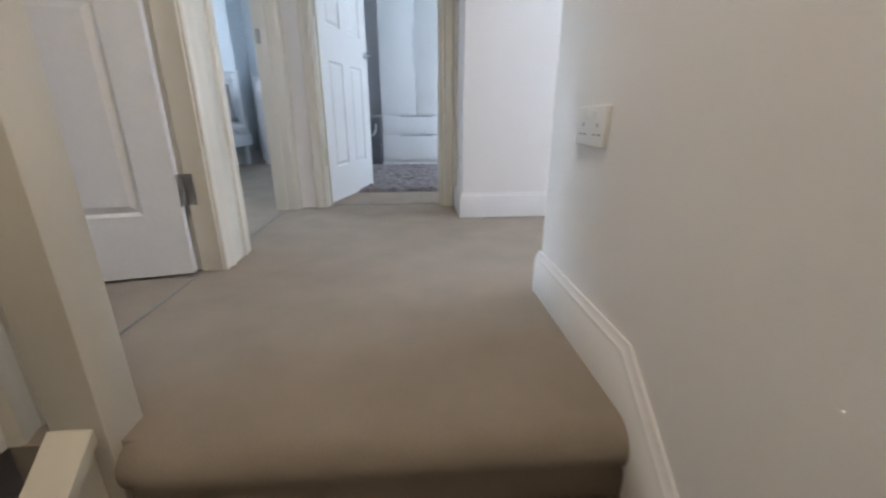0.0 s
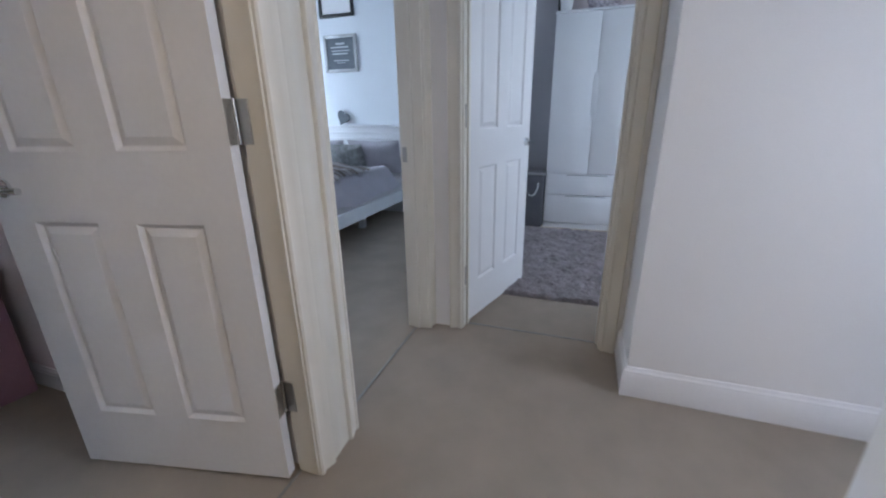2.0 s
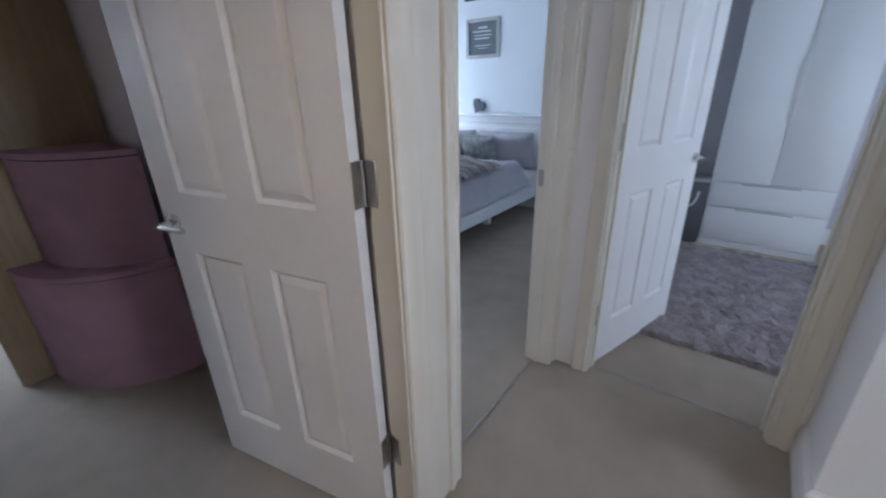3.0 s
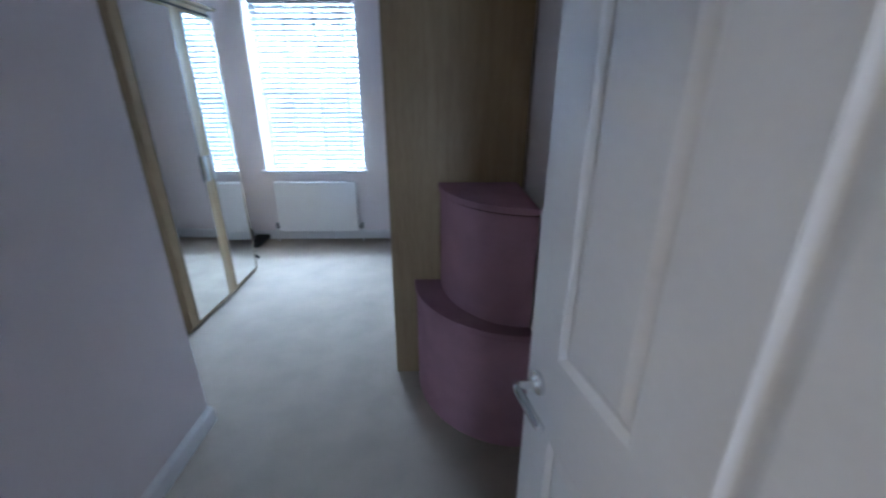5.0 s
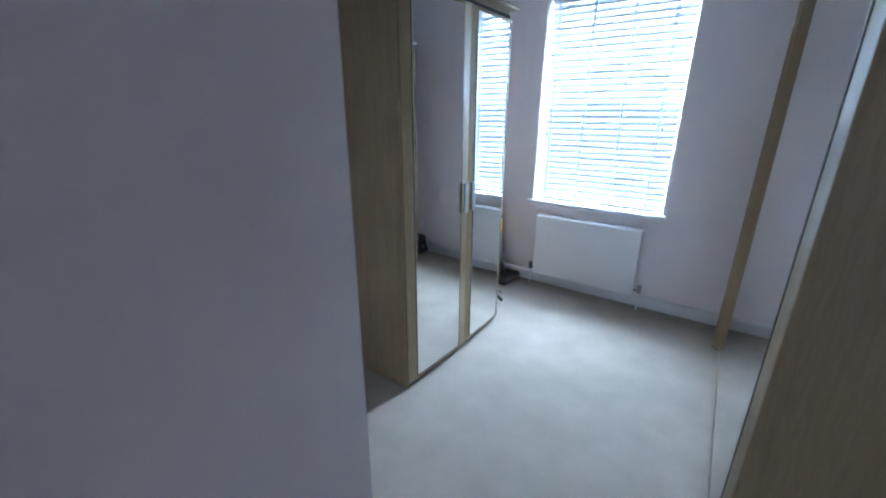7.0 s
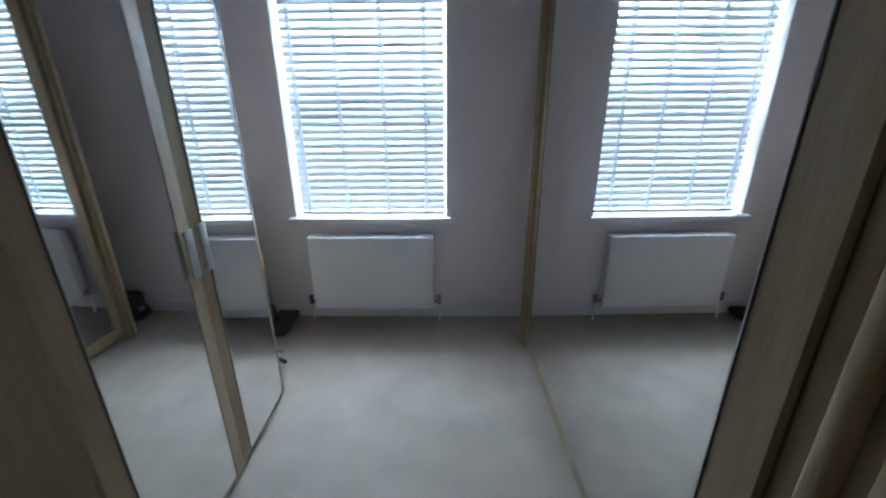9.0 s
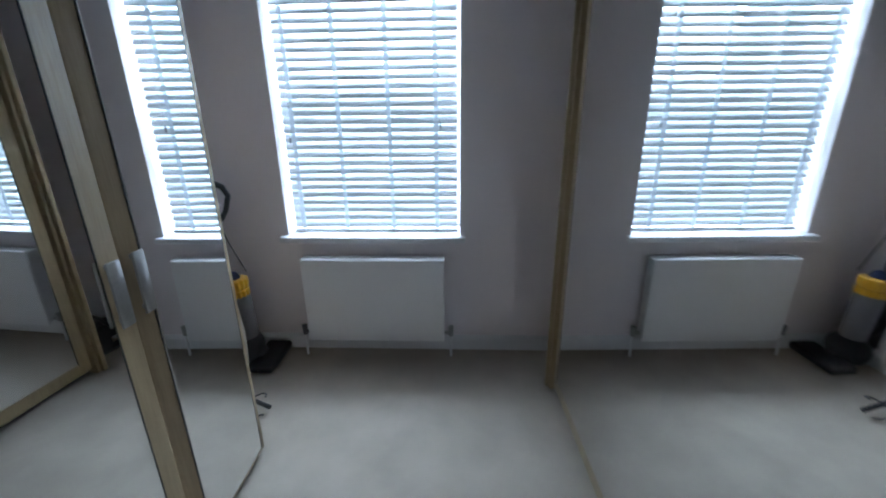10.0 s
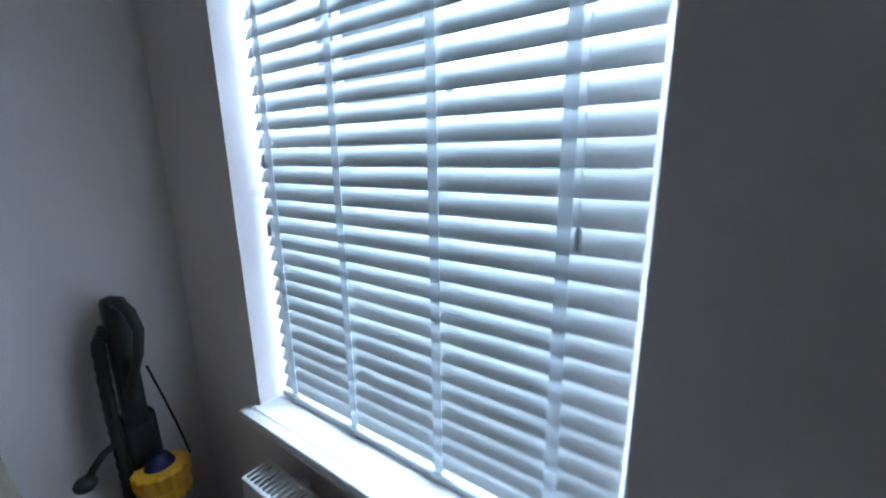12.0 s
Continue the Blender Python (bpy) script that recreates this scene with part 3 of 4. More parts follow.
part("pilaster_groove", one_box(-0.690, -0.625, 4.048, 4.058, 0, 2.10), OAK_DARK, robe, "dark groove in the fluted pilaster")
part("end_pilaster", one_box(-0.696, -0.625, 4.033, 4.048, 0, 2.10, 0.003), OAK, robe)
tagged(solo("bin_on_wardrobe", one_box(-2.60, -2.20, 2.75, 3.37, 2.1525, 2.42, 0.012), GREY_CLOTH, "dark grey fabric storage box on top of the wardrobe", "storage box"))


def radiator():
    x0, x1, y0, y1, z0, z1 = -2.165, -1.30, 4.312, 4.40, 0.13, 0.67
    r = thing("radiator", ((x0 + x1) / 2, 4.4, z0), "white panel radiator under the window", "radiator")
    part("front_panel", one_box(x0, x1, y0, y0 + 0.012, z0, z1, 0.006), RADIATOR, r)
    part("back_panel", one_box(x0 + 0.01, x1 - 0.01, y1 - 0.012, y1, z0, z1, 0.004), RADIATOR, r)
    for x in (x0, x1 - 0.004):
        part("side_cover", one_box(x, x + 0.004, y0 + 0.012, y1 - 0.012, z0 + 0.03, z1, 0.001, 1), RADIATOR, r)
    bm = bmesh.new()
    box(bm, x0, x1, y0, y0 + 0.012, z1, z1 + 0.006, 0.002, 1)
    box(bm, x0, x1, y1 - 0.012, y1, z1, z1 + 0.006, 0.002, 1)
    k = 44
    for i in range(k + 1):
        x = x0 + (x1 - x0 - 0.007) * i / k
        box(bm, x, x + 0.007, y0 + 0.008, y1 - 0.008, z1 + 0.001, z1 + 0.005)
    part("top_grille", bm, RADIATOR, r)
    for x in (x0 + 0.1, x1 - 0.1):
        part("bracket", one_box(x, x + 0.03, y1, 4.45, z0 + 0.05, z1 - 0.05), RADIATOR, r)
    for x, s in ((x0, -1), (x1, 1)):
        bm = bmesh.new()
        tube(bm, [(x, 4.356, z0 + 0.04), (x + s * 0.05, 4.356, z0 + 0.04)], 0.012, 12)
        tube(bm, [(x + s * 0.04, 4.356, z0 + 0.02), (x + s * 0.04, 4.356, z0 + 0.085)], [0.014, 0.017], 12)
        part("valve", bm, GREY_PLASTIC if s < 0 else STEEL, r, "radiator valve")
        part("pipe", tube(bmesh.new(), [(x + s * 0.04, 4.356, 0.0), (x + s * 0.04, 4.356, z0 + 0.03)], 0.008, 10), WHITE, r)


radiator()


def window_dressing():
    x0, x1, z0, z1 = WIN
    w = thing("window_1", ((x0 + x1) / 2, 4.68, z0), "white sash window behind a venetian blind", "window", "", "structure")
    for a, b, c, d in ((x0, x0 + 0.06, z0, z1), (x1 - 0.06, x1, z0, z1), (x0 + 0.06, x1 - 0.06, z0, z0 + 0.07), (x0 + 0.06, x1 - 0.06, z1 - 0.06, z1), (x0 + 0.06, x1 - 0.06, 1.60, 1.66)):
        part("window_frame", one_box(a, b, 4.68, 4.74, c, d, 0.004), GLOSS, w)
    for c, d in ((z0 + 0.07, 1.60), (1.66, z1 - 0.06)):
        p = part("pane", one_box(x0 + 0.06, x1 - 0.06, 4.705, 4.711, c, d), GLASS, w)
        p.visible_shadow = False
    bm = one_box(x0 - 0.04, x1 + 0.03, 4.396, 4.45, 0.754, 0.79, 0.008)
    box(bm, x0 + 0.001, x1 - 0.001, 4.43, 4.68, 0.756, 0.792)
    part("window_sill", bm, GLOSS, w, "white gloss window board")
    b = thing("venetian_blind", ((x0 + x1) / 2, 4.545, z0), "white wooden venetian blind with cloth tapes, half tilted", "blind")
    xa, xb, yc = x0 + 0.017, x1 - 0.018, 4.545
    part("headrail", one_box(xa, xb, yc - 0.03, yc + 0.03, z1 - 0.055, z1 - 0.004, 0.003), SLAT, b)
    part("bottom_rail", one_box(xa, xb, yc - 0.025, yc + 0.025, z0 + 0.006, z0 + 0.024, 0.004), SLAT, b)
    pitch, n = 0.048, 32
    bm = bmesh.new()
    cross = []
    for i in range(7):
        u = -0.025 + 0.05 * i / 6
        cross.append((u, 0.0025 * (1 - (u / 0.025) ** 2)))
    rows = []
    for x in (xa, xb):
        rows.append([bm.verts.new((x - (x0 + x1) / 2, u, h + 0.0014)) for u, h in cross] + [bm.verts.new((x - (x0 + x1) / 2, u, h - 0.0014)) for u, h in reversed(cross)])
    k = len(rows[0])
    for i in range(k):
        bm.faces.new((rows[0][i], rows[0][(i + 1) % k], rows[1][(i + 1) % k], rows[1][i]))
    bm.faces.new(rows[0][::-1])
    bm.faces.new(rows[1])
    slat = finish("slat", bm, SLAT)
    for i in range(-1, n):
        part_slat = new("slat", slat)
        part_slat.parent = b
        tilt = 64.5 + 1.2 * math.sin(i * 2.3)
        part_slat.matrix_basis = pose(0, 0, 1.543 - z0 + (i - 14) * pitch + 0.022, tilt, 0.12 * math.sin(i * 1.7), 0)
    for x in (-2.195, -1.916, -1.621, -1.346):
        for y in (yc - 0.0165, yc + 0.0165):
            part("tape", one_box(x - 0.0125, x + 0.0125, y - 0.0006, y + 0.0006, z0 + 0.02, z1 - 0.05), TAPE, b, "white cloth ladder tape")
        part("tape_clip", one_box(x - 0.014, x + 0.014, yc - 0.028, yc - 0.016, z0 + 0.004, z0 + 0.022, 0.002, 1), SLAT, b)
    for x, z in ((-2.198, 1.575), (-2.213, 1.38), (-1.317, 1.45)):
        part("cord", tube(bmesh.new(), [(x, yc - 0.03, z1 - 0.05), (x, yc - 0.03, z)], 0.0013, 6), TAPE, b)
        part("tassel", lathe(bmesh.new(), [(0.003, 0.0), (0.0055, -0.008), (0.0065, -0.036), (0.0045, -0.04)], (x, yc - 0.03, z), 10), TASSEL, b, "grey cord tassel")


window_dressing()


def quarter_box(name, at, rx, ry, h, label):
    """A quarter-round storage box with an overhanging lid; its right angle sits in the corner at."""
    cx, cy, cz = at
    t = thing(name, at, label, "storage box", "stacked quarter-round boxes")

    def outline(grow, n=22):
        return [(0, 0)] + [(-(rx + grow) * math.cos(i * math.pi / 2 / n), -(ry + grow) * math.sin(i * math.pi / 2 / n)) for i in range(n + 1)]

    def plate(grow, lift, thick, soft):
        bm = extrude_outline(bmesh.new(), outline(grow), pose(cx, cy, cz + lift), thick)
        if soft:
            bmesh.ops.bevel(bm, geom=list(bm.edges), offset=soft, segments=3, affect="EDGES")
        return bm
    part("body", plate(0.0, 0.0, h - 0.034, 0.005), PINK, t)
    # inset dark plate paints the shade where the lid overhangs the body
    part("seam", plate(-0.005, h - 0.035, 0.010, 0), DARK, t, "gap under the lid with its shade painted dark")
    lid = part("lid", plate(0.008, h - 0.027, 0.027, 0.007), PINK, t, "overhanging padded lid")
    bm = tube(bmesh.new(), [(cx + a, cy + b, cz + h - 0.004) for a, b in outline(0.006)[1:]], 0.004, 8)
    part("piping", bm, PINK, lid, "stitched piping round the rim")
    return t


quarter_box("storage_box", (-0.014, 2.06, 0), 0.515, 0.55, 0.62, "large dusky pink quarter-round felt box standing on the carpet")
quarter_box("storage_box", (-0.014, 2.06, 0.62), 0.385, 0.49, 0.53, "smaller dusky pink quarter-round felt box stacked on a larger one")


def vacuum_cleaner():
    v = thing("vacuum_cleaner", (-2.5, 4.26, 0), "upright vacuum cleaner with grey bin and yellow cyclone, in the corner", "vacuum cleaner")
    # floor head
    bm = one_box(-2.50, -2.335, 4.115, 4.435, 0.008, 0.062, 0.022, 4)
    head = part("floor_head", bm, BLACK, v, "low dark grey floor head")
    part("window_strip", one_box(-2.345, -2.331, 4.15, 4.40, 0.02, 0.046, 0.005), BLACK, head, "dark clear front strip")
    bm = bmesh.new()
    bmesh.ops.create_uvsphere(bm, u_segments=24, v_segments=16, radius=0.105, matrix=Matrix.Translation((-2.545, 4.262, 0.108)) @ Matrix.Diagonal((0.92, 1.15, 1, 1)))
    part("ball", bm, BLACK, v, "dark rolling ball")
    part("neck", tube(bmesh.new(), [(-2.47, 4.27, 0.05), (-2.50, 4.265, 0.10), (-2.53, 4.262, 0.16)], [0.05, 0.055, 0.05], 14), BLACK, v)
    lean = Matrix.Translation((-2.515, 4.235, 0.20)) @ Matrix.Rotation(radians(-5), 4, "Y")
    bm = lathe(bmesh.new(), [(0.060, 0), (0.067, 0.01), (0.073, 0.26), (0.074, 0.28)], (0, 0, 0), 28)
    bmesh.ops.transform(bm, matrix=lean, verts=bm.verts)
    part("dust_bin", bm, BIN, v, "smoky grey clear bin")
    bm = bmesh.new()
    prof, sides = [(0.068, 0.270), (0.074, 0.28), (0.075, 0.315), (0.066, 0.318), (0.072, 0.325), (0.079, 0.345), (0.080, 0.375), (0.074, 0.382), (0.05, 0.386)], 64
    rings = []
    for r, z in prof:
        rings.append([bm.verts.new((r * (1 + 0.045 * math.cos(16 * i * math.tau / sides)) * math.cos(i * math.tau / sides), r * (1 + 0.045 * math.cos(16 * i * math.tau / sides)) * math.sin(i * math.tau / sides), z)) for i in range(sides)])
    for p, q in zip(rings, rings[1:]):
        for i in range(sides):
            bm.faces.new((p[i], p[(i + 1) % sides], q[(i + 1) % sides], q[i]))
    bm.faces.new(rings[0][::-1])
    bm.faces.new(rings[-1])
    bmesh.ops.transform(bm, matrix=lean, verts=bm.verts)
    cyc = part("cyclone", bm, YELLOW, v, "ribbed yellow cyclone ring")
    bm = lathe(bmesh.new(), [(0.045, 0.384), (0.04, 0.40), (0.028, 0.42), (0.012, 0.43)], (0, 0, 0), 20)
    bmesh.ops.transform(bm, matrix=lean, verts=bm.verts)
    part("cyclone_cap", bm, NAVY, cyc, "dark blue bin cap")
    # spine and handle
    bm = bmesh.new()
    box(bm, -0.035, 0.035, -0.045, 0.045, 0.0, 0.62, 0.018, 3, m=Matrix.Translation((-2.605, 4.222, 0.14)) @ Matrix.Rotation(radians(-2), 4, "Y"))
    part("spine", bm, BLACK, v)
    bm = bmesh.new()
    box(bm, -0.024, 0.024, -0.032, 0.032, 0.0, 0.44, 0.014, 3, m=Matrix.Translation((-2.612, 4.215, 0.72)) @ Matrix.Rotation(radians(2), 4, "Y"))
    part("wand", bm, BLACK, v)
    a = Vector((-2.60, 4.21, 1.15))
    o = Vector((0.92, 0.18, 0))
    loop = [a, a + 0.045 * o + Vector((0, 0, 0.005)), a + 0.10 * o + Vector((0, 0, -0.02)), a + 0.125 * o + Vector((0, 0, -0.07)), a + 0.10 * o + Vector((0, 0, -0.15)), a + 0.055 * o + Vector((0, 0, -0.22)), a + 0.01 * o + Vector((0, 0, -0.28))]
    part("handle", tube(bmesh.new(), loop, [0.02, 0.018, 0.016, 0.015, 0.014, 0.014, 0.014], 10), BLACK, v, "black loop handle")
    part("release_tab", one_box(-2.646, -2.632, 4.195, 4.232, 1.09, 1.155, 0.004), RED, v, "dull red tab")
    hose = [(-2.60, 4.185, 1.08), (-2.60, 4.160, 1.03), (-2.605, 4.155, 0.8), (-2.60, 4.158, 0.6), (-2.60, 4.155, 0.42), (-2.59, 4.16, 0.3), (-2.58, 4.2, 0.22)]
    bm, pts = bmesh.new(), []
    for p, q in zip(hose, hose[1:]):
        for i in range(10):
            pts.append(Vector(p).lerp(Vector(q), i / 10))
    tube(bm, pts, [0.019 if i % 2 else 0.016 for i in range(len(pts))], 10)
    part("hose", bm, BLACK, v, "ribbed black hose")
    tool = part("tool", tube(bmesh.new(), [(-2.60, 4.155, 0.70), (-2.595, 4.115, 0.685), (-2.592, 4.085, 0.655), (-2.59, 4.07, 0.635)], [0.011, 0.011, 0.011, 0.012], 12), BLACK, v, "black brush tool on a bent stalk")
    bm = bmesh.new()
    bmesh.ops.create_uvsphere(bm, u_segments=20, v_segments=14, radius=0.03, matrix=Matrix.Translation((-2.588, 4.06, 0.622)) @ Matrix.Diagonal((1.0, 1.0, 0.8, 1)))
    part("brush_head", bm, BLACK, tool, "round black brush head")
    part("cord", tube(bmesh.new(), [(-2.585, 4.262, 0.92), (-2.565, 4.285, 0.8), (-2.535, 4.30, 0.70), (-2.50, 4.31, 0.60)], 0.004, 6), BLACK, v, "black flex")


BIN = material("smoky_grey_plastic", (0.20, 0.19, 0.20), 0.25, vary=0.1, scale=8, bump=0.01, spec=0.5)
NAVY = material("dark_blue_plastic", (0.03, 0.035, 0.10), 0.35, vary=0.1, bump=0.0)
RED = material("dull_red_plastic", (0.30, 0.08, 0.07), 0.5, vary=0.1, bump=0.0)
vacuum_cleaner()


def ironing_board():
    b = thing("ironing_board", (-2.33, 3.70, 0), "folded ironing board with cream cover standing on end beside the wardrobe", "ironing board")
    tip = Matrix.Translation((-2.36, 3.757, 0.21)) @ Matrix.Rotation(radians(-6), 4, "Y") @ Matrix(((0, 0, 1, 0), (1, 0, 0, 0), (0, 1, 0, 0), (0, 0, 0, 1)))

    def half(u):                                # half width at height u of 1.28
        if u < 0.2:
            return 0.10 + 0.08 * math.sqrt(u / 0.2)
        if u < 0.45:
            return 0.18
        return 0.18 - 0.10 * ((u - 0.45) / 0.8) ** 1.3 if u < 1.2 else 0.092 * math.sqrt(max(0, 1 - ((u - 1.2) / 0.08) ** 2))
    us = [0, 0.012, 0.03, 0.05, 0.1, 0.2, 0.3, 0.4, 0.5, 0.6, 0.7, 0.8, 0.9, 1.0, 1.1, 1.2, 1.23, 1.255, 1.27, 1.279]
    ring = [(half(u), u) for u in us] + [(-half(u), u) for u in reversed(us)]
    inner = [(h * 0.42 + abs(h) * 0.28, 0.07 + u * 0.86) for h, u in ring]
    bm = bmesh.new()
    extrude_outline(bm, ring, tip, 0.035)
    bmesh.ops.bevel(bm, geom=[e for e in bm.edges if e.calc_face_angle(0) > 1.2], offset=0.012, segments=3, affect="EDGES")
    part("cover", bm, BOARD, b, "padded cream cover wrapped round the rim")
    part("underside", extrude_outline(bmesh.new(), inner, tip @ Matrix.Translation((0, 0, 0.0345)), 0.004), MESH, b, "dark perforated metal underside")
    part("stand_foot", tube(bmesh.new(), [(-2.34, 3.72, 0.24), (-2.28, 3.76, 0.12), (-2.21, 3.81, 0.025)], [0.011, 0.011, 0.013], 10), BLACK, b, "dark metal foot resting on the carpet")
    part("stand_foot", tube(bmesh.new(), [(-2.345, 3.76, 0.24), (-2.36, 3.68, 0.11), (-2.36, 3.62, 0.014)], [0.011, 0.011, 0.013], 10), BLACK, b, "dark metal foot resting on the carpet")
    flex = [(-2.27 + 0.05 * math.cos(a / 10 * 5.2), 3.80 + 0.055 * math.sin(a / 10 * 5.2), 0.10 - 0.008 * a) for a in range(12)]
    part("flex", tube(bmesh.new(), flex, 0.004, 6), BLACK, b, "loop of black flex")


MESH = material("dark_perforated_metal", (0.012, 0.009, 0.007), 0.9, vary=0.3, scale=60, fine=300, bump=0.3, spec=0.05)
ironing_board()


def wall_frame(name, axis, at, s, a0, a1, z0, z1, frame_mat, inner_mat, label, rim=0.03, mount=None, lines=()):
    """A framed picture on a wall; the wall's plane is at, s the way it faces."""
    f = thing(name, ((at, (a0 + a1) / 2, z0)), label, "picture")
    for p, q, lo, hi in ((a0, a0 + rim, z0, z1), (a1 - rim, a1, z0, z1), (a0 + rim, a1 - rim, z0, z0 + rim), (a0 + rim, a1 - rim, z1 - rim, z1)):
        part("frame", one_box(*sorted((at, at + s * 0.022)), p, q, lo, hi, 0.003), frame_mat, f)
    part("picture", one_box(*sorted((at + s * 0.004, at + s * 0.008)), a0 + rim, a1 - rim, z0 + rim, z1 - rim), mount or inner_mat, f)
    if mount:
        k = rim + 0.035
        part("print", one_box(*sorted((at + s * 0.008, at + s * 0.0095)), a0 + k, a1 - k, z0 + k, z1 - k), inner_mat, f)
    for p, q, lo, hi in lines:
        part("line_of_script", one_box(*sorted((at + s * 0.0096, at + s * 0.0106)), p, q, lo, hi), INK_PALE, f, "pale unreadable line of writing")
    return f


SILVER = material("silver_frame", (0.38, 0.39, 0.40), 0.45, 0.3, vary=0.1, scale=30, bump=0.05)
BLACK_FRAME = material("black_frame_paint", (0.02, 0.02, 0.022), 0.4, vary=0.1, bump=0.01)
SLATE = material("slate_grey_print", (0.12, 0.14, 0.16), 0.7, vary=0.15, scale=14, bump=0.0)
PAPER = material("white_paper", (0.75, 0.75, 0.76), 0.8, vary=0.02, bump=0.0)
PALE_PRINT = material("pale_pink_print", (0.62, 0.55, 0.56), 0.8, vary=0.05, scale=4, bump=0.0)
INK_PALE = material("pale_lettering", (0.50, 0.53, 0.55), 0.8, vary=0.05, bump=0.0)
INK_DARK = material("dark_lettering", (0.04, 0.04, 0.045), 0.8, vary=0.05, bump=0.0)
wall_frame("picture_frame", "y", 3.70, -1, 1.86, 2.30, 1.665, 2.07, SILVER, SLATE, "silver framed slate-grey script print on the bedroom wall", 0.035,
           lines=((1.97, 2.21, 1.93, 1.945), (2.02, 2.14, 1.965, 1.985), (1.96, 2.20, 1.895, 1.905), (1.99, 2.19, 1.86, 1.875), (1.98, 2.18, 1.79, 1.80), (2.02, 2.14, 1.765, 1.772)))
wall_frame("picture_frame", "y", 3.70, -1, 1.867, 2.319, 2.25, 2.58, BLACK_FRAME, PAPER, "black framed picture with a white mount on the bedroom wall", 0.035, PAPER)
wall_frame("picture_frame", "y", -2.70, 1, 3.74, 3.96, 1.46, 1.95, BLACK_FRAME, PAPER, "thin black picture frame on the dressing room wall", 0.02)


def bag():
    g = thing("black_bag", (-0.43, 4.28, 0), "black holdall on the carpet between wardrobe and window wall", "bag")
    bm = bmesh.new()
    bmesh.ops.create_uvsphere(bm, u_segments=24, v_segments=16, radius=1.0)
    for v in bm.verts:
        x, y, z = v.co
        p = lambda c, e: math.copysign(abs(c) ** e, c)
        n = noise.noise(Vector((x * 2, y * 2, z * 2))) * 0.05
        v.co = (-0.40 + p(x, 0.6) * (0.21 + n), 4.26 + p(y, 0.6) * (0.13 + n), max(0.002, 0.115 + p(z, 0.6) * (0.115 + n)))
    part("body", bm, BLACK, g)
    part("buckle", one_box(-0.622, -0.605, 4.24, 4.29, 0.09, 0.13, 0.004), CHROME, g, "shiny metal buckle")
    part("strap", tube(bmesh.new(), [(-0.62, 4.26, 0.19), (-0.55, 4.25, 0.26), (-0.42, 4.25, 0.29), (-0.30, 4.26, 0.25), (-0.26, 4.27, 0.18)], 0.011, 8), BLACK, g)


bag()


# ---------------------------------------------------------------- bedroom
def cushion(name, at, size, turn, mat, label, fluff=0.0):
    """A soft pillow lying against something: size across, high, thick; turn in degrees (rx, ry, rz)."""
    bm = bmesh.new()
    n = 14
    a, h, t = size
    m = pose(*at, *turn)
    grid = {}
    for side in (1, -1):
        for i in range(n + 1):
            for j in range(n + 1):
                u, v = 2 * i / n - 1, 2 * j / n - 1
                edge = max(0.0, (1 - abs(u) ** 2.6)) * max(0.0, (1 - abs(v) ** 2.6))
                puff = t / 2 * edge ** 0.45
                w = noise.noise(Vector((u * 2.2 + at[0] * 7, v * 2.2 + at[1] * 5, side))) * 0.025 + fluff * noise.noise(Vector((u * 14, v * 14, side * 3 + at[1])))
                pinch = 1 - 0.10 * (abs(v) ** 2) * (1 - abs(u)) - 0.0
                key = (i, j, side if 0 < i < n and 0 < j < n else 0)
                if key not in grid:
                    grid[key] = bm.verts.new(m @ Vector((a / 2 * u * (1 - 0.06 * (1 - v * v)), side * (puff + (w if edge > 0 else 0) * (edge ** 0.5)), h / 2 * v * pinch)))
        for i in range(n):
            for j in range(n):
                ks = [(p, q, side if 0 < p < n and 0 < q < n else 0) for p, q in ((i, j), (i + 1, j), (i + 1, j + 1), (i, j + 1))]
                bm.faces.new([grid[q] for q in ks])
    return solo(name, bm, mat, label, "cushion" if fluff or "cushion" in label else "pillow")


def cloth_sheet(bm, x0, x1, y0, y1, height, nx, ny):
    vs = [[bm.verts.new((x0 + (x1 - x0) * i / nx, y0 + (y1 - y0) * j / ny, 0)) for j in range(ny + 1)] for i in range(nx + 1)]
    for i in range(nx + 1):
        for j in range(ny + 1):
            vs[i][j].co.z = height(vs[i][j].co.x, vs[i][j].co.y)
    for i in range(nx):
        for j in range(ny):
            bm.faces.new((vs[i][j], vs[i + 1][j], vs[i + 1][j + 1], vs[i][j + 1]))
    return bm


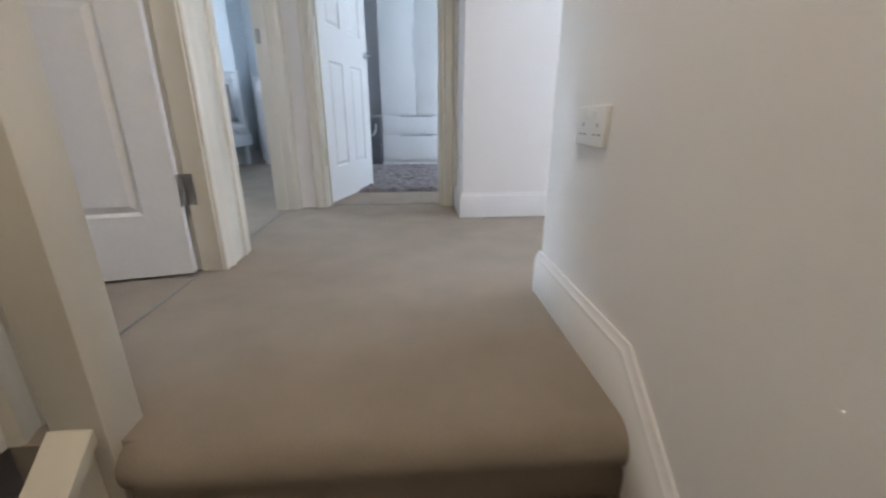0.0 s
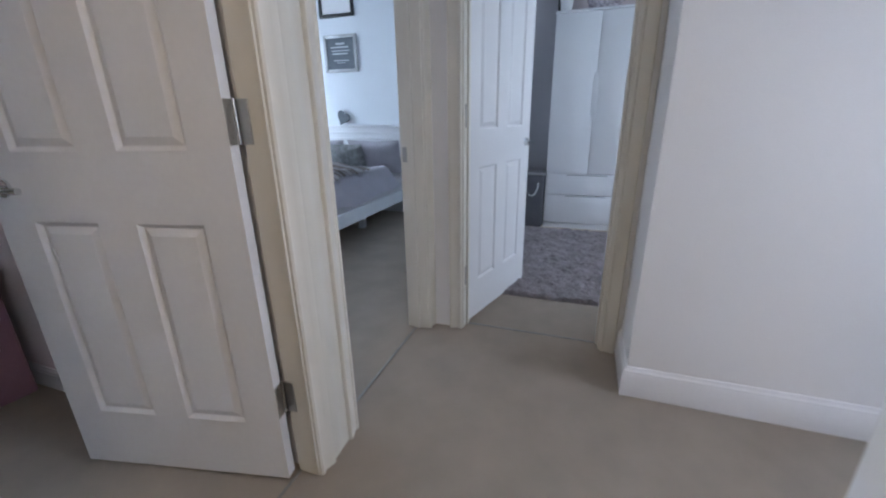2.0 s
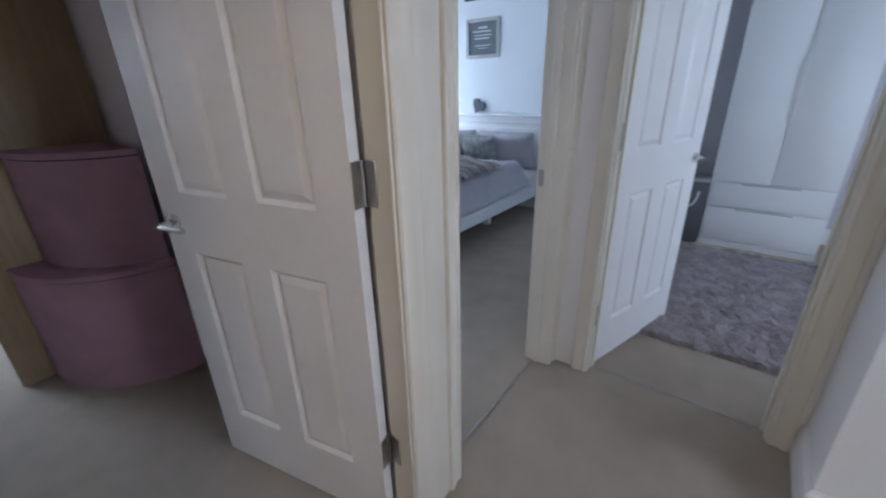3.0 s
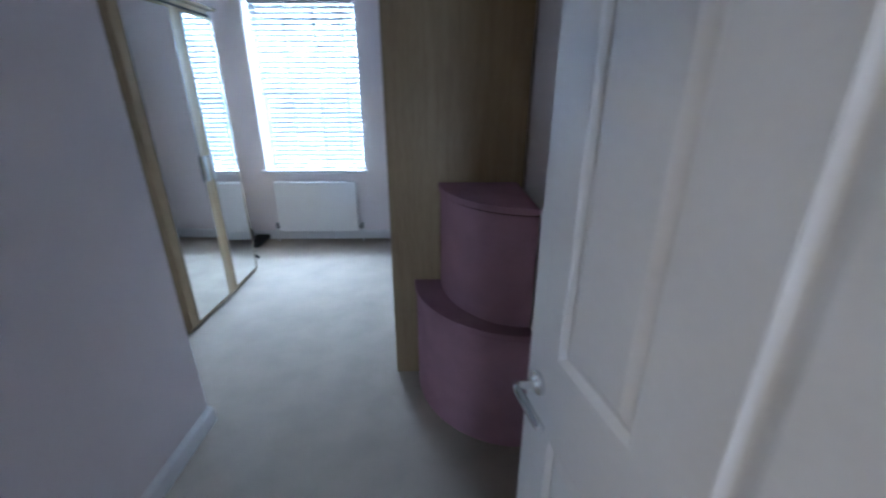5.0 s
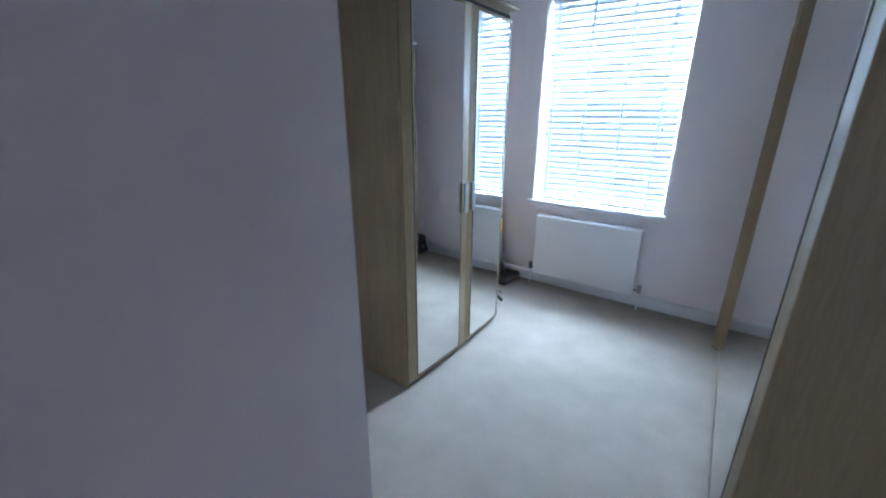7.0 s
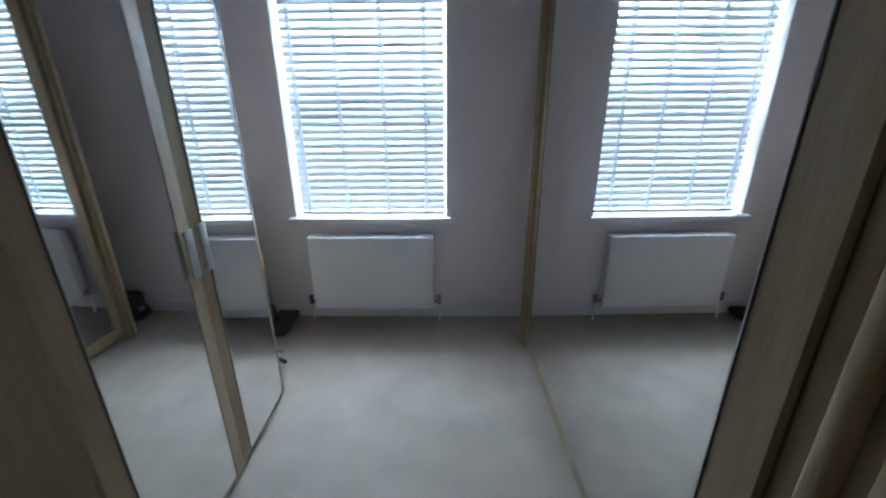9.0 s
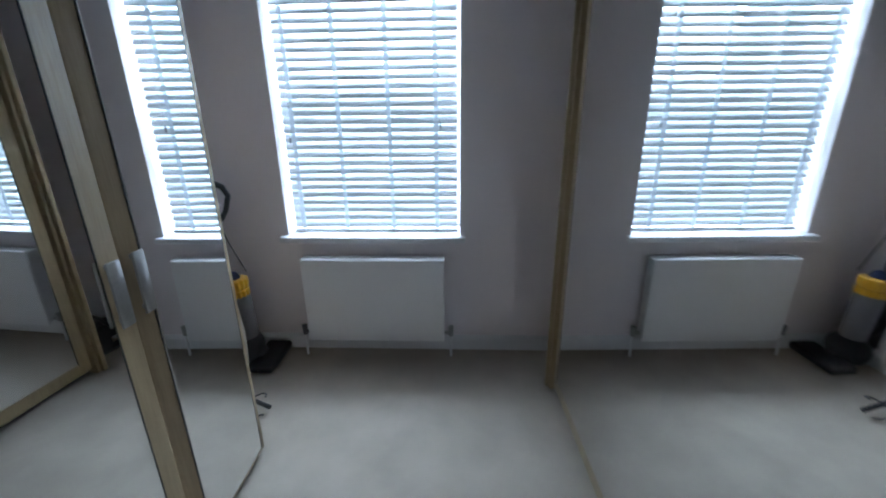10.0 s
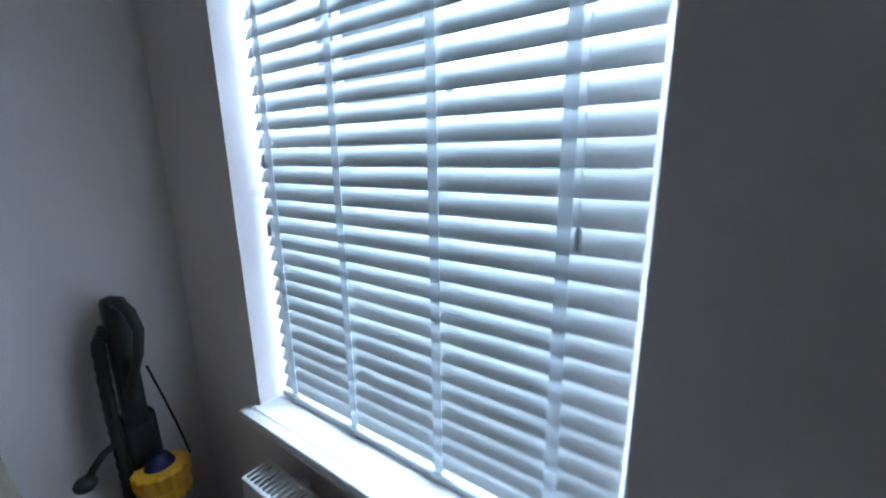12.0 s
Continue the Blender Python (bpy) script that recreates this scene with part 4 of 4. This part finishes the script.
def bed():
    b = thing("bed", (2.6, 1.95, 0), "white wooden bed frame with panelled headboard", "bed")
    y0, y1 = 1.16, 2.80
    hb = part("headboard", one_box(3.63, 3.68, 1.27, y1, 0.30, 1.03, 0.006), WHITE_WOOD, b)
    part("top_rail", one_box(3.60, 3.695, 1.215, y1 + 0.05, 1.03, 1.062, 0.008), WHITE_WOOD, hb)
    part("moulding", one_box(3.618, 3.632, 1.28, y1 - 0.01, 0.955, 0.985, 0.005), WHITE_WOOD, hb)
    part("moulding", one_box(3.622, 3.632, 1.28, y1 - 0.01, 0.90, 0.915, 0.003), WHITE_WOOD, hb)
    for y in (1.225, y1 - 0.03):
        part("post", one_box(3.615, 3.685, y, y + 0.065, 0.0, 1.03, 0.005), WHITE_WOOD, b)
    for y in (y0, y1 - 0.03):
        part("side_rail", one_box(1.62, 3.62, y, y + 0.028, 0.245, 0.365, 0.004), WHITE_WOOD, b)
    part("foot_rail", one_box(1.58, 1.62, y0, y1, 0.245, 0.40, 0.006), WHITE_WOOD, b)
    for x, y in ((1.6, y0 + 0.01), (1.6, y1 - 0.07), (2.84, 1.45)):
        part("leg", one_box(x, x + 0.07, y, y + 0.06, 0.0, 0.25, 0.004), WHITE_WOOD, b)
    part("slat_base", one_box(1.64, 3.6, y0 + 0.03, y1 - 0.03, 0.26, 0.285), OAK_DARK, b, "dark slatted base")
    mt = one_box(1.66, 3.60, y0 + 0.035, y1 - 0.035, 0.2875, 0.48, 0.05, 4)
    solo("mattress", mt, WHITE_CLOTH, "white mattress on the bed frame", "mattress")

    def quilt(x, y):
        e = max(0.0, (y0 + 0.10 - y) / 0.12)
        puff = 0.17 * min(1.0, max(0.0, (3.22 - x) / 0.10)) ** 0.5 * min(1.0, max(0.0, (y - y0 + 0.035) / 0.20)) ** 0.5
        return 0.47 + puff + 0.04 * noise.noise(Vector((x * 3, y * 4, 0))) + 0.016 * noise.noise(Vector((x * 9, y * 8, 3))) - 0.11 * e
    bm = cloth_sheet(bmesh.new(), 1.64, 3.23, y0 - 0.015, y1 - 0.02, quilt, 70, 60)
    bmesh.ops.solidify(bm, geom=list(bm.faces), thickness=0.03)
    solo("duvet", bm, LILAC_CLOTH, "puffy pale lilac duvet on the bed", "duvet")

    def fold(x, y):
        return quilt(x, y) + 0.035 + 0.022 * abs(math.sin((x + 0.25 * y) * 28)) + 0.008 * noise.noise(Vector((x * 6, y * 6, 7)))
    bm = cloth_sheet(bmesh.new(), 1.80, 2.78, y0 + 0.10, y1 - 0.1, fold, 90, 40)
    bmesh.ops.solidify(bm, geom=list(bm.faces), thickness=0.012)
    solo("throw", bm, STRIPE, "ruffled beige and white striped throw on the duvet", "blanket")
    cushion("pillow", (3.50, 1.60, 0.70), (0.68, 0.42, 0.22), (18, 0, -90), PILLOW, "grey pillow leaning on the headboard")
    cushion("pillow", (3.50, 2.33, 0.70), (0.68, 0.42, 0.22), (18, 0, -90), PILLOW, "grey pillow leaning on the headboard")
    cushion("cushion", (3.33, 1.88, 0.70), (0.44, 0.36, 0.18), (24, 0, -84), FLUFF, "fluffy grey cushion propped against the pillows", 0.03)
    cushion("cushion", (3.34, 2.38, 0.70), (0.46, 0.40, 0.18), (24, 0, -96), WHITE_CLOTH, "white cushion propped against the pillows")


PILLOW = material("grey_lilac_cotton", (0.40, 0.385, 0.42), 0.95, vary=0.08, scale=9, fine=260, bump=0.3)
WHITE_CLOTH = material("white_cotton", (0.68, 0.66, 0.68), 0.95, vary=0.04, scale=8, fine=240, bump=0.25)
FLUFF = material("grey_faux_fur", (0.30, 0.31, 0.31), 1.0, vary=0.35, scale=22, fine=140, bump=1.0, bump_scale=90, spec=0.05)


def stripe_material():
    m = material("striped_throw", (0.50, 0.46, 0.44), 0.95, vary=0.06, scale=9, fine=240, bump=0.3)
    n, l = m.node_tree.nodes, m.node_tree.links
    wave = n.new("ShaderNodeTexWave")
    wave.inputs["Scale"].default_value = 4.4
    wave.inputs["Distortion"].default_value = 1.2
    wave.inputs["Detail"].default_value = 2
    co = n.new("ShaderNodeTexCoord")
    l.new(co.outputs["Object"], wave.inputs["Vector"])
    mix = n.new("ShaderNodeMix")
    mix.data_type = "RGBA"
    mix.inputs["A"].default_value, mix.inputs["B"].default_value = (0.30, 0.25, 0.23, 1), (0.60, 0.57, 0.57, 1)
    l.new(wave.outputs["Fac"], mix.inputs["Factor"])
    l.new(mix.outputs["Result"], n["Principled BSDF"].inputs["Base Color"])
    return m


STRIPE = stripe_material()
bed()


def heart_ornament():
    pts = []
    for i in range(40):
        a = i * math.tau / 40
        pts.append((0.0058 * 16 * math.sin(a) ** 3 * 0.9, 0.0058 * (13 * math.cos(a) - 5 * math.cos(2 * a) - 2 * math.cos(3 * a) - math.cos(4 * a))))
    low = min(p[1] for p in pts)
    m = Matrix.Translation((3.64, 2.10, 1.062 - low * 0.97)) @ Matrix(((0, 0, 1, 0), (1, 0, 0, 0), (0, 1, 0, 0), (0, 0, 0, 1))) @ Matrix.Rotation(radians(28), 4, "Z")
    bm = extrude_outline(bmesh.new(), pts, m, 0.03)
    lo = min(v.co.z for v in bm.verts)
    bmesh.ops.translate(bm, vec=(0, 0, 1.0625 - lo), verts=bm.verts)
    h = thing("heart_ornament", (3.65, 2.10, 1.0625), "small grey heart-shaped ornament on the headboard shelf", "ornament")
    part("heart", bm, SLATE, h)


heart_ornament()


def chest():
    c = thing("chest_of_drawers", (3.9, 0.75, 0), "white chest in the bedroom recess", "drawers")
    part("body", one_box(3.70, 4.12, 0.40, 1.09, 0.06, 0.98, 0.004), WHITE_WOOD, c)
    part("top", one_box(3.685, 4.13, 0.385, 1.105, 0.98, 1.005, 0.004), WHITE_WOOD, c)
    for y in (0.42, 1.03):
        part("leg", one_box(3.71, 3.75, y, y + 0.04, 0, 0.06), WHITE_WOOD, c)
        part("leg", one_box(4.07, 4.11, y, y + 0.04, 0, 0.06), WHITE_WOOD, c)
    for i in range(4):
        d = part("drawer", one_box(3.688, 3.70, 0.41, 1.08, 0.09 + i * 0.222, 0.30 + i * 0.222, 0.003), WHITE_WOOD, c)
        for y in (0.58, 0.91):
            part("knob", tube(bmesh.new(), [(3.688, y, 0.20 + i * 0.222), (3.668, y, 0.20 + i * 0.222)], [0.008, 0.014], 12), CHROME, d)


chest()


# ---------------------------------------------------------------- nursery
def nursery_wardrobe():
    w = thing("nursery_wardrobe", (3.74, -0.8, 0), "white two-door wardrobe with two drawers", "wardrobe")
    y0, y1 = -1.205, -0.395
    part("carcass", one_box(3.492, 4.0, y0, y1, 0.0, 2.04, 0.003), WHITE_WOOD, w)
    part("top", one_box(3.465, 4.005, y0 - 0.005, y1 + 0.005, 2.04, 2.06, 0.003), WHITE_WOOD, w)
    part("plinth", one_box(3.478, 3.492, y0, y1, 0.0, 0.05, 0.002, 1), WHITE_WOOD, w)
    for a, b, hy in ((y0 + 0.002, -0.804, -0.822), (-0.796, y1 - 0.002, -0.778)):
        d = part("door", one_box(3.470, 3.490, a, b, 0.578, 2.035, 0.003), WHITE_WOOD, w)
        part("finger_pull", one_box(3.464, 3.471, min(hy, -0.8) - 0.0 if hy < -0.8 else -0.797, max(hy, -0.8) if hy > -0.8 else -0.803, 1.08, 1.52, 0.002, 1), WHITE_WOOD, d, "slim edge pull")
    for z0, z1 in ((0.06, 0.352), (0.360, 0.568)):
        d = part("drawer", one_box(3.470, 3.490, y0 + 0.002, y1 - 0.002, z0, z1, 0.003), WHITE_WOOD, w)
        part("finger_groove", one_box(3.468, 3.472, -0.99, -0.61, z1 - 0.012, z1 - 0.003), SILVER, d, "grey finger groove")


nursery_wardrobe()


def plant():
    p = thing("potted_plant", (3.62, -0.47, 2.06), "small spiky succulent in a white pot on the wardrobe", "plant")
    part("pot", lathe(bmesh.new(), [(0.040, 0), (0.046, 0.01), (0.060, 0.11), (0.062, 0.125), (0.055, 0.125), (0.052, 0.11)], (3.62, -0.47, 2.06), 24), WHITE, p, "white tapered pot")
    rnd = random.Random(4)
    for i in range(18):
        a, e = i * 2.4, 0.35 + 0.06 * i
        d = Vector((math.cos(a) * math.cos(e), math.sin(a) * math.cos(e), math.sin(e)))
        base = Vector((3.62, -0.47, 2.165))
        ln = 0.13 * (0.8 + 0.3 * rnd.random())
        s = d.cross(Vector((0, 0, 1))).normalized()
        bm = bmesh.new()
        pts = [base, base + d * ln * 0.4, base + d * ln * 0.75 + Vector((0, 0, -0.004)), base + d * ln + Vector((0, 0, -0.012))]
        up = s.cross(d)
        ring = []
        for q, (c, wd) in enumerate(zip(pts, (0.010, 0.014, 0.009, 0.001))):
            ring.append([bm.verts.new(c + s * wd), bm.verts.new(c + up * wd * 0.35), bm.verts.new(c - s * wd), bm.verts.new(c - up * wd * 0.35)])
        for r0, r1 in zip(ring, ring[1:]):
            for k in range(4):
                bm.faces.new((r0[k], r0[(k + 1) % 4], r1[(k + 1) % 4], r1[k]))
        part("leaf", bm, LEAF, p)


LEAF = material("succulent_leaf", (0.06, 0.10, 0.05), 0.55, vary=0.25, scale=30, bump=0.05)
FLORAL = material("lilac_floral_cloth", (0.30, 0.22, 0.25), 0.95, vary=0.65, scale=34, fine=120, bump=0.4, tint=(0.62, 0.56, 0.60))
plant()


def floral_pouffe():
    bm = bmesh.new()
    bmesh.ops.create_uvsphere(bm, u_segments=28, v_segments=18, radius=1.0)
    for v in bm.verts:
        x, y, z = v.co
        w = 1 + 0.06 * noise.noise(Vector((x * 3, y * 3, z * 3)))
        v.co = (3.66 + 0.12 * x * w, -0.82 + 0.165 * y * w, max(2.0605, 2.19 + 0.15 * (abs(z) ** 0.8) * math.copysign(1, z) * w))
    solo("fabric_bag", bm, FLORAL, "rounded lilac and white patterned cloth bag on the wardrobe", "bag")


floral_pouffe()
pic = wall_frame("picture_frame", "y", 4.02, -1, -1.25, -0.36, 1.95, 2.56, BLACK_FRAME, PALE_PRINT, "large black framed pale pink print over the wardrobe", 0.025)
for pts in ([(-0.42, 2.50), (-0.60, 2.46), (-0.78, 2.43), (-0.79, 2.38)], [(-0.90, 2.52), (-0.905, 2.42), (-0.91, 2.30)], [(-1.02, 2.52), (-1.05, 2.42), (-1.10, 2.44), (-1.09, 2.53)]):
    part("ink_stroke", tube(bmesh.new(), [(4.010, y, z) for y, z in pts], 0.006, 6), INK_DARK, pic, "dark painted stroke")


def hamper():
    h = thing("laundry_hamper", (3.56, -0.27, 0), "dark grey fabric hamper with pale rope handle", "hamper")
    part("body", one_box(3.42, 3.72, -0.386, -0.10, 0.0, 0.56, 0.02, 3), GREY_DARK, h)
    part("rim", one_box(3.415, 3.725, -0.391, -0.095, 0.555, 0.575, 0.006), GREY_CLOTH, h)
    part("rope_handle", tube(bmesh.new(), [(3.413, -0.33, 0.48), (3.40, -0.325, 0.42), (3.398, -0.30, 0.36), (3.40, -0.26, 0.34), (3.413, -0.235, 0.36)], 0.006, 8), PAPER, h, "pale rope handle")


GREY_DARK = material("dark_grey_felt", (0.10, 0.10, 0.115), 0.95, vary=0.15, scale=8, fine=220, bump=0.25)
hamper()


def rug():
    rnd = random.Random(8)
    bm = bmesh.new()
    nx, ny = 120, 120
    x0, x1, y0, y1 = 1.63, 3.34, -1.9, -0.16
    vs = [[bm.verts.new((x0 + (x1 - x0) * i / nx + 0.012 * noise.noise(Vector((j * 0.7, i * 0.9, 2))), y0 + (y1 - y0) * j / ny,
          0.002 if i in (0, nx) or j in (0, ny) else 0.022 + 0.016 * noise.noise(Vector((i * 0.35, j * 0.35, 0))) + 0.010 * rnd.random())) for j in range(ny + 1)] for i in range(nx + 1)]
    for i in range(nx):
        for j in range(ny):
            bm.faces.new((vs[i][j], vs[i + 1][j], vs[i + 1][j + 1], vs[i][j + 1]))
    solo("rug", bm, RUG, "shaggy grey rug on the nursery carpet", "rug")


rug()


def plain_window(name, axis, at, a0, a1, z0, z1, label):
    w = thing(name, (((a0 + a1) / 2), at, z0), label, "window", "", "structure")
    k = 0.055
    for p, q, lo, hi in ((a0, a0 + k, z0, z1), (a1 - k, a1, z0, z1), (a0 + k, a1 - k, z0, z0 + k), (a0 + k, a1 - k, z1 - k, z1), ((a0 + a1) / 2 - 0.025, (a0 + a1) / 2 + 0.025, z0 + k, z1 - k)):
        part("window_frame", one_box(p, q, at - 0.03, at + 0.03, lo, hi, 0.004), GLOSS, w)
    part("pane", one_box(a0 + k, a1 - k, at - 0.003, at + 0.003, z0 + k, z1 - k), GLASS, w).visible_shadow = False


plain_window("window_2", "x", 4.14, 1.7, 3.1, 0.85, 2.15, "white bedroom window")
plain_window("window_3", "x", -2.94, 1.7, 3.1, 0.85, 2.15, "white nursery window")
plain_window("window_4", "x", -3.36, -0.25, 0.6, 0.95, 2.1, "white landing window")
